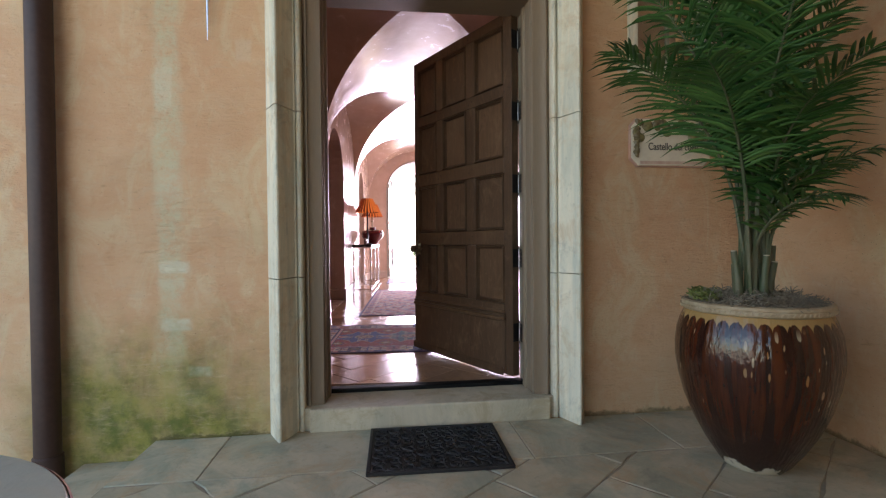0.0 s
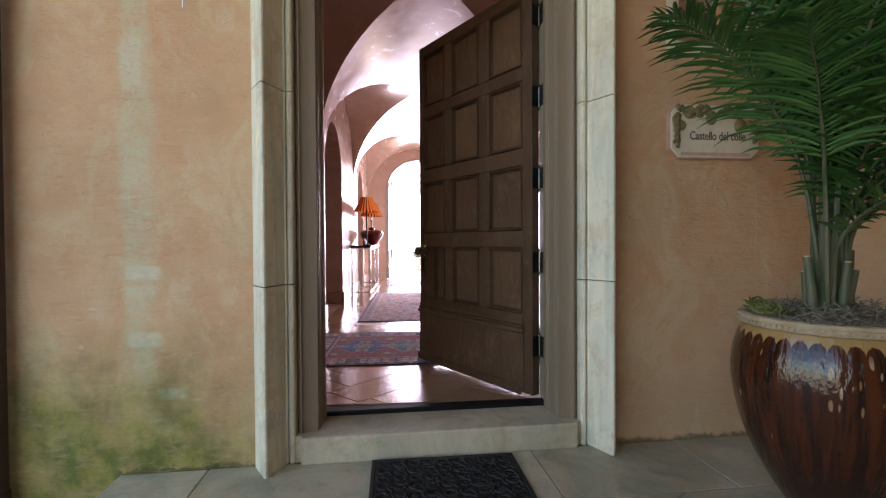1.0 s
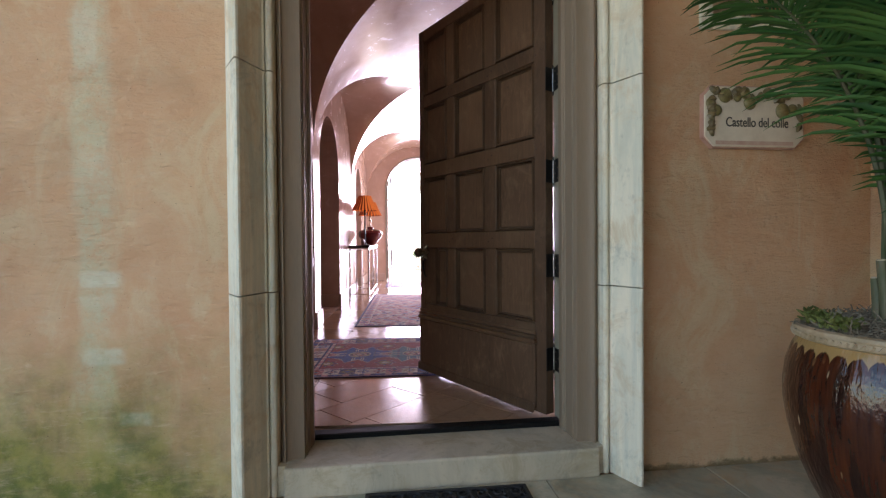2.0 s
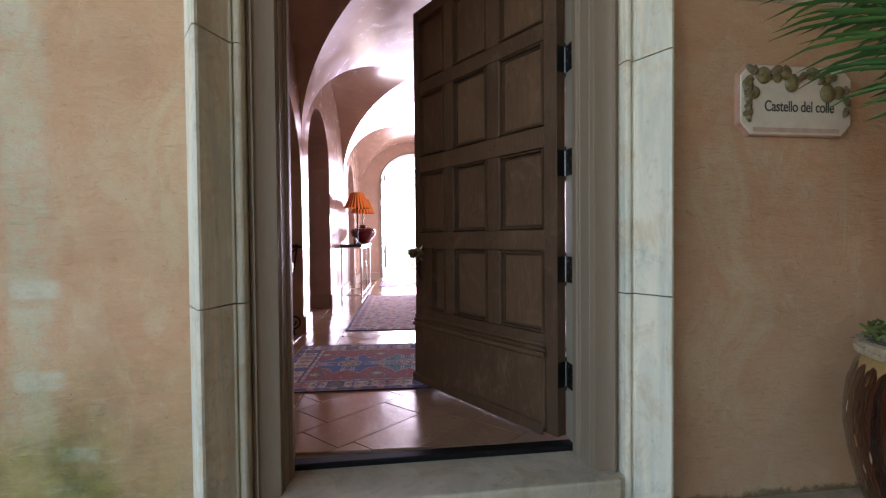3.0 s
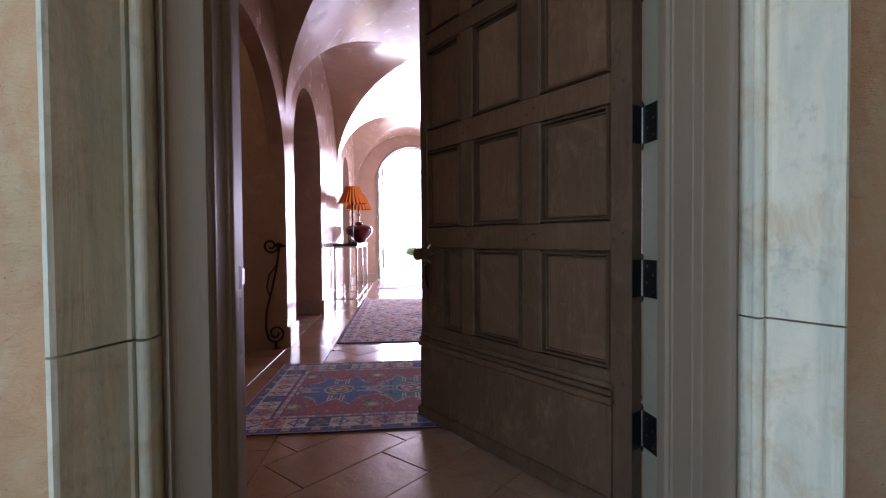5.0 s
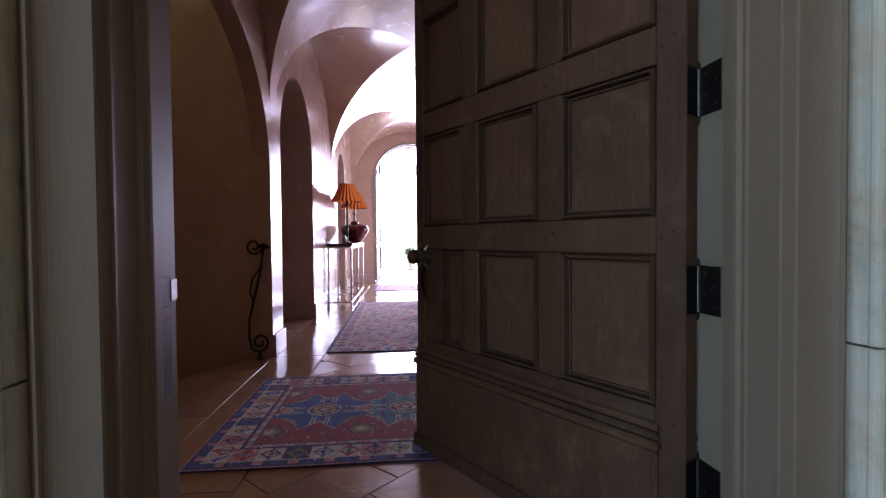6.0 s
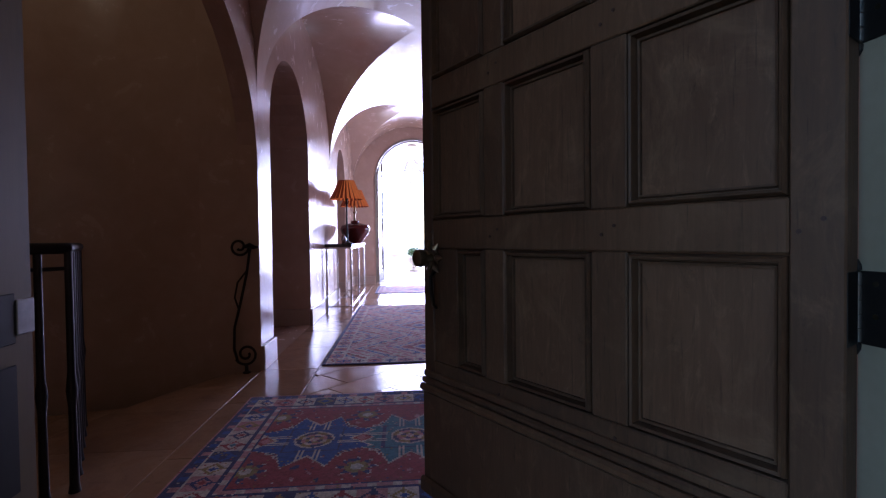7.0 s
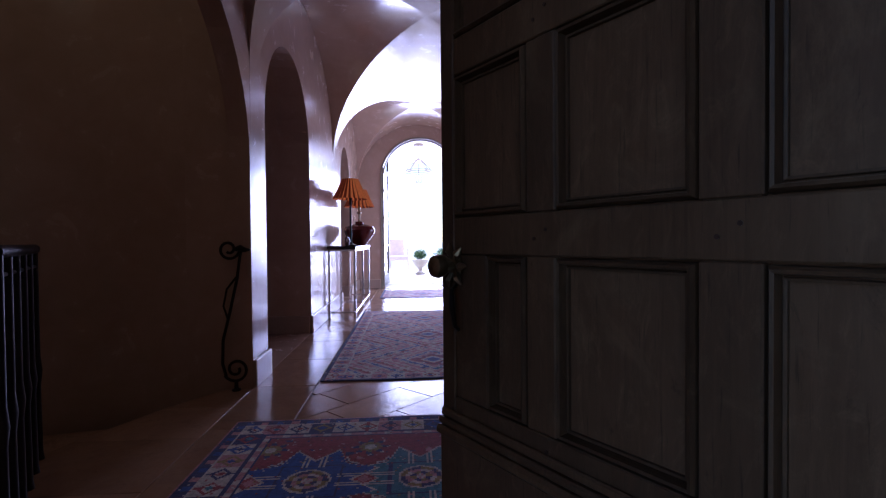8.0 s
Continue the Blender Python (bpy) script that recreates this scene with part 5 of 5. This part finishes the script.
# ---- garden doors and loggia ----
solid("loggia_floor", box(-4.0, 4.2, 9.36, 16.0, -0.2, FLOOR - 0.012), M_GROUND, HALL, "pale stone loggia floor", "floor", "structure")
solid("loggia_ceiling", box(-4.0, 4.2, 9.36, 14.0, 3.30, 3.5), M_WHITE, HALL, "white loggia ceiling", "ceiling", "structure")
arch_trim = bmesh.new()
for (r, y0, y1) in ((0.752, -0.012, 0.03), (0.715, -0.004, 0.06)):
    inner, outer_ = r - 0.028, r
    prev = None
    for px, pz in [(-1, 0)] + [(-math.cos(math.pi * k / 32), math.sin(math.pi * k / 32)) for k in range(33)] + [(1, 0)]:
        first = prev is None
        lowz = FLOOR if (pz == 0 and (first or px == 1 and prev_done)) else None
        ring = []
        for rad, y in ((inner, y0), (outer_, y0), (outer_, y1), (inner, y1)):
            z = FLOOR if lowz is not None else 2.2 + rad * pz
            ring.append(arch_trim.verts.new((0.06 + rad * px, V1 + y, z)))
        if prev:
            for k in range(4):
                arch_trim.faces.new((prev[k], prev[(k + 1) % 4], ring[(k + 1) % 4], ring[k]))
        prev_done = px == 1
        prev = ring
bmesh.ops.recalc_face_normals(arch_trim, faces=arch_trim.faces)
solid("door_casing", arch_trim, M_CREAM, HALL, "pale arched casing round the garden doors", "door frame", "structure")
M_DARKFR = mottled("dark_bronze_frame", (0.03, 0.028, 0.03), (0.055, 0.05, 0.05), 5, 0.4)
n = Nodes("window_glass")
n.set(Base_Color=(1.0, 1.0, 1.0), Roughness=0.02, Transmission_Weight=1.0, IOR=1.45)
M_GLASS = n.mat
for side in (-1, 1):
    gd = thing("garden_door", HALL @ Matrix.Translation((0.06 + side * 0.725, V1 + 0.30, FLOOR)) @ Matrix.Rotation(radians(88.5 + side * 4.5), 4, "Z"), "dark framed glazed garden door standing open", "door", "garden doors")
    for x0, x1 in ((0.0, 0.07), (0.62, 0.69)):
        part("stile", box(x0, x1, -0.02, 0.02, 0.01, 2.30 if x0 == 0 else 2.75, 0.003), M_DARKFR, gd)
    for z0, z1 in ((0.01, 0.22), (0.78, 0.81), (1.32, 1.35), (1.86, 1.89), (2.22, 2.29)):
        part("rail", box(0.071, 0.619, -0.018, 0.018, z0, z1, 0.002), M_DARKFR, gd)
    for z0, z1 in ((0.222, 0.778), (0.812, 1.318), (1.352, 1.858), (1.892, 2.218)):
        gl = part("pane", box(0.072, 0.618, -0.003, 0.003, z0, z1), M_GLASS, gd)
        gl.visible_shadow = False
    part("door_knob", lathe([(0.02, 0), (0.012, 0.01), (0.01, 0.04), (0.026, 0.055), (0.02, 0.075), (0.004, 0.08)], 14, None, (0, 0, 0)), M_BRASS, gd).matrix_basis = Matrix.Translation((0.655, 0.02, 0.95)) @ Matrix.Rotation(radians(-90), 4, "X")

# iron colour paled to imitate glare from the bright garden behind
M_PALE = mottled("glare_pale_iron", (0.42, 0.38, 0.34), (0.52, 0.48, 0.43), 12, 0.6)
ch = thing("chandelier", HALL @ Matrix.Translation((0.08, 11.4, 3.30)), "iron basket chandelier hung from the loggia ceiling, colour paled for glare", "chandelier")
part("canopy", lathe([(0.12, -0.06), (0.12, 0.0)], 20), M_PALE, ch)
part("rod", tube([(0, 0, 0), (0, 0, -0.9)], 0.012, 8), M_PALE, ch)
for z, r in ((-0.62, 0.30), (-0.66, 0.33), (-0.36, 0.05)):
    part("ring", tube([(r * math.cos(2 * math.pi * k / 28), r * math.sin(2 * math.pi * k / 28), z) for k in range(29)], 0.014, 6), M_PALE, ch)
for k in range(8):
    a = 2 * math.pi * k / 8
    part("arm", tube([(0.05 * math.cos(a), 0.05 * math.sin(a), -0.36), (0.16 * math.cos(a), 0.16 * math.sin(a), -0.46), (0.31 * math.cos(a), 0.31 * math.sin(a), -0.63)], 0.012, 6), M_PALE, ch)
for k in range(6):
    a = 2 * math.pi * k / 6
    part("candle_arm", tube([(0, 0, -0.88), (0.08 * math.cos(a), 0.08 * math.sin(a), -0.92), (0.14 * math.cos(a), 0.14 * math.sin(a), -0.86), (0.14 * math.cos(a), 0.14 * math.sin(a), -0.74)], 0.010, 6), M_PALE, ch)

# chair colours lightened to carry the washed-out glare of the loggia
M_CUSH = mottled("glare_pale_linen", (0.55, 0.48, 0.44), (0.66, 0.58, 0.52), 9, 0.9)
M_PWOOD = mottled("glare_pale_wood", (0.50, 0.42, 0.36), (0.60, 0.52, 0.45), 8, 0.7)
chair = thing("armchair", HALL @ Matrix.Translation((-0.50, 13.6, FLOOR - 0.012)) @ Matrix.Rotation(radians(195), 4, "Z"), "upholstered armchair in the loggia, cloth and legs paled for glare", "chair")
part("seat", box(-0.28, 0.28, -0.26, 0.26, 0.34, 0.47, 0.03, seg=2), M_CUSH, chair)
part("backrest", box(-0.27, 0.27, -0.32, -0.25, 0.45, 0.95, 0.02, seg=2), M_CUSH, chair)
for x in (-0.25, 0.25):
    for y in (-0.25, 0.23):
        part("leg", tube([(x, y, 0), (x, y, 0.36)], [0.016, 0.024], 8), M_PWOOD, chair)
    part("armrest", tube([(x, -0.27, 0.66), (x * 1.08, 0.0, 0.68), (x, 0.2, 0.66), (x, 0.22, 0.45)], 0.018, 8), M_PWOOD, chair)
M_TERRA = mottled("pale_stone_urn", (0.45, 0.42, 0.38), (0.55, 0.52, 0.47), 9, 0.8)
M_BOX = leafy("clipped_foliage", (0.06, 0.12, 0.05), (0.10, 0.17, 0.08))


def leaf_clump(r, n, seed, flat=1.0, size=0.05):
    rr = random.Random(seed)
    bm = bmesh.new()
    for k in range(n):
        d = Vector((rr.gauss(0, 1), rr.gauss(0, 1), rr.gauss(0, 1))).normalized()
        p = d * r * rr.uniform(0.55, 1.05)
        p.z *= flat
        a = Vector((rr.uniform(-1, 1), rr.uniform(-1, 1), rr.uniform(-1, 1))).normalized()
        b = a.cross(d).normalized() * size * 0.35
        a = a * size
        bm.faces.new([bm.verts.new(v) for v in (p - a, p + b, p + a, p - b)])
    return bm


urn = thing("planted_urn", HALL @ Matrix.Translation((0.12, 12.7, FLOOR - 0.012)), "pale stone urn planted with a green shrub", "planter")
part("urn", lathe([(0.14, 0), (0.14, 0.05), (0.06, 0.10), (0.06, 0.16), (0.17, 0.26), (0.22, 0.38), (0.24, 0.40), (0.20, 0.40), (0.02, 0.36)], 24), M_TERRA, urn, smooth=True)
part("shrub", leaf_clump(0.17, 500, 5, 0.8, 0.04), M_BOX, urn).matrix_basis = Matrix.Translation((0, 0, 0.52))
part("stem", tube([(0, 0, 0.36), (0, 0, 0.6)], 0.015, 6), M_STALK, urn)
bush = thing("shrub", HALL @ Matrix.Translation((0.95, 13.3, FLOOR - 0.012)), "low green garden shrub beyond the loggia", "shrub")
part("crown", leaf_clump(0.45, 1500, 8, 0.7, 0.06), M_BOX, bush).matrix_basis = Matrix.Translation((0, 0, 0.40))
for k in range(4):
    part("stem", tube([(0.03 * k - 0.05, 0, 0), (0.12 * k - 0.18, 0.05, 0.4)], 0.012, 6), M_STALK, bush)

# ---- paving and floor stones ----
def lay(poly, z0, z1, mat, parent, name, ease, gap, tilt=0.0):
    if len(poly) >= 3 and abs(area_of(poly)) > 0.004:
        if area_of(poly) < 0:
            poly = poly[::-1]
        part(name, slab(poly, z0, z1, ease, gap, tilt), mat, parent)


patio = thing("patio_paving", Matrix(), "worn grey flagstone paving of the porch", "pavement", "", "structure")
rng = random.Random(11)
cuts = [-1.43, -1.062, -0.30, 0.42, 1.16, 2.0]
for a, b in zip(cuts, cuts[1:]):
    lay([(a, -0.468), (b, -0.468), (b, 0.0), (a, 0.0)], -0.06, rng.uniform(-0.001, 0.001), M_FLAG, patio, "flagstone", 0.003, 0.003)


def diagonal(x0, x1, y0, y1, length, width, turn, jitter, rng):
    """Courses of stones laid at an angle and cut to a rectangle."""
    c, s = math.cos(radians(turn)), math.sin(radians(turn))
    cx, cy = (x0 + x1) / 2, (y0 + y1) / 2
    reach = math.hypot(x1 - x0, y1 - y0) / 2 + length
    rows = int(reach / width) + 1
    for j in range(-rows, rows):
        p = -reach - rng.random() * length
        while p < reach:
            ln = length * rng.uniform(1 - jitter, 1 + jitter)
            quad = [(p, j * width), (p + ln, j * width), (p + ln, (j + 1) * width), (p, (j + 1) * width)]
            quad = [(cx + x * c - y * s, cy + x * s + y * c) for x, y in quad]
            for a, b, d in ((1, 0, x1), (-1, 0, -x0), (0, 1, y1), (0, -1, -y0)):
                quad = clip_poly(quad, a, b, d) if len(quad) >= 3 else []
            if quad:
                yield quad
            p += ln


def worn(poly, rng, amount=0.006):
    """The outline with its long edges slightly broken."""
    out = []
    for p, q in zip(poly, poly[1:] + poly[:1]):
        out.append((p[0] + rng.uniform(-1, 1) * amount * 0.5, p[1] + rng.uniform(-1, 1) * amount * 0.5))
        d = math.hypot(q[0] - p[0], q[1] - p[1])
        for k in range(1, int(d / 0.13) + 1):
            t = k / (int(d / 0.13) + 1)
            out.append((p[0] + (q[0] - p[0]) * t + rng.uniform(-1, 1) * amount, p[1] + (q[1] - p[1]) * t + rng.uniform(-1, 1) * amount))
    return out


for poly in diagonal(-1.43, 2.0, -4.2, -0.47, 0.52, 0.34, 40, 0.35, rng):
    if abs(area_of(poly)) > 0.004:
        lay(worn(poly, rng), -0.06, rng.uniform(-0.002, 0.002), M_FLAG, patio, "flagstone", 0.003, 0.0035, rng.uniform(-0.001, 0.001))
for y0, y1 in ((-0.72, 0.0), (-1.5, -0.72), (-2.3, -1.5), (-3.1, -2.3)):
    for x0, x1, z in ((-1.765, -1.432, -0.095), (-2.10, -1.767, -0.195), (-2.7, -2.102, -0.295), (-3.4, -2.7, -0.295)):
        lay([(x0, y0), (x1, y0), (x1, y1), (x0, y1)], -0.4, z, M_FLAG, patio, "flagstone", 0.006, 0.0015)

tiles = thing("hall_tiles", HALL, "polished limestone floor tiles laid diagonally with a straight border", "floor", "", "structure")
for poly in diagonal(-0.735, 0.79, 0.345, 8.98, 0.52, 0.27, 45, 0.0, rng):
    lay(poly, FLOOR - 0.012, FLOOR - 0.001, M_TILE, tiles, "floor_tile", 0.0015, 0.0022)
for u0, u1 in ((UL, -0.74), (0.795, UR)):
    v = 0.345
    while v < 8.9:
        lay([(u0, v), (u1, v), (u1, min(v + 0.655, 8.99)), (u0, min(v + 0.655, 8.99))], FLOOR - 0.012, FLOOR - 0.001, M_TILE, tiles, "floor_tile", 0.0015, 0.0022)
        v += 0.655
edge = floor_edge[3:]
for (xa, ya), (xb, yb) in zip(edge, edge[1:]):
    lay([(UL - 0.003, ya), (xa, ya), (xb, yb), (UL - 0.003, yb)], FLOOR - 0.012, FLOOR - 0.001, M_TILE, tiles, "floor_tile", 0.0015, 0.0012)
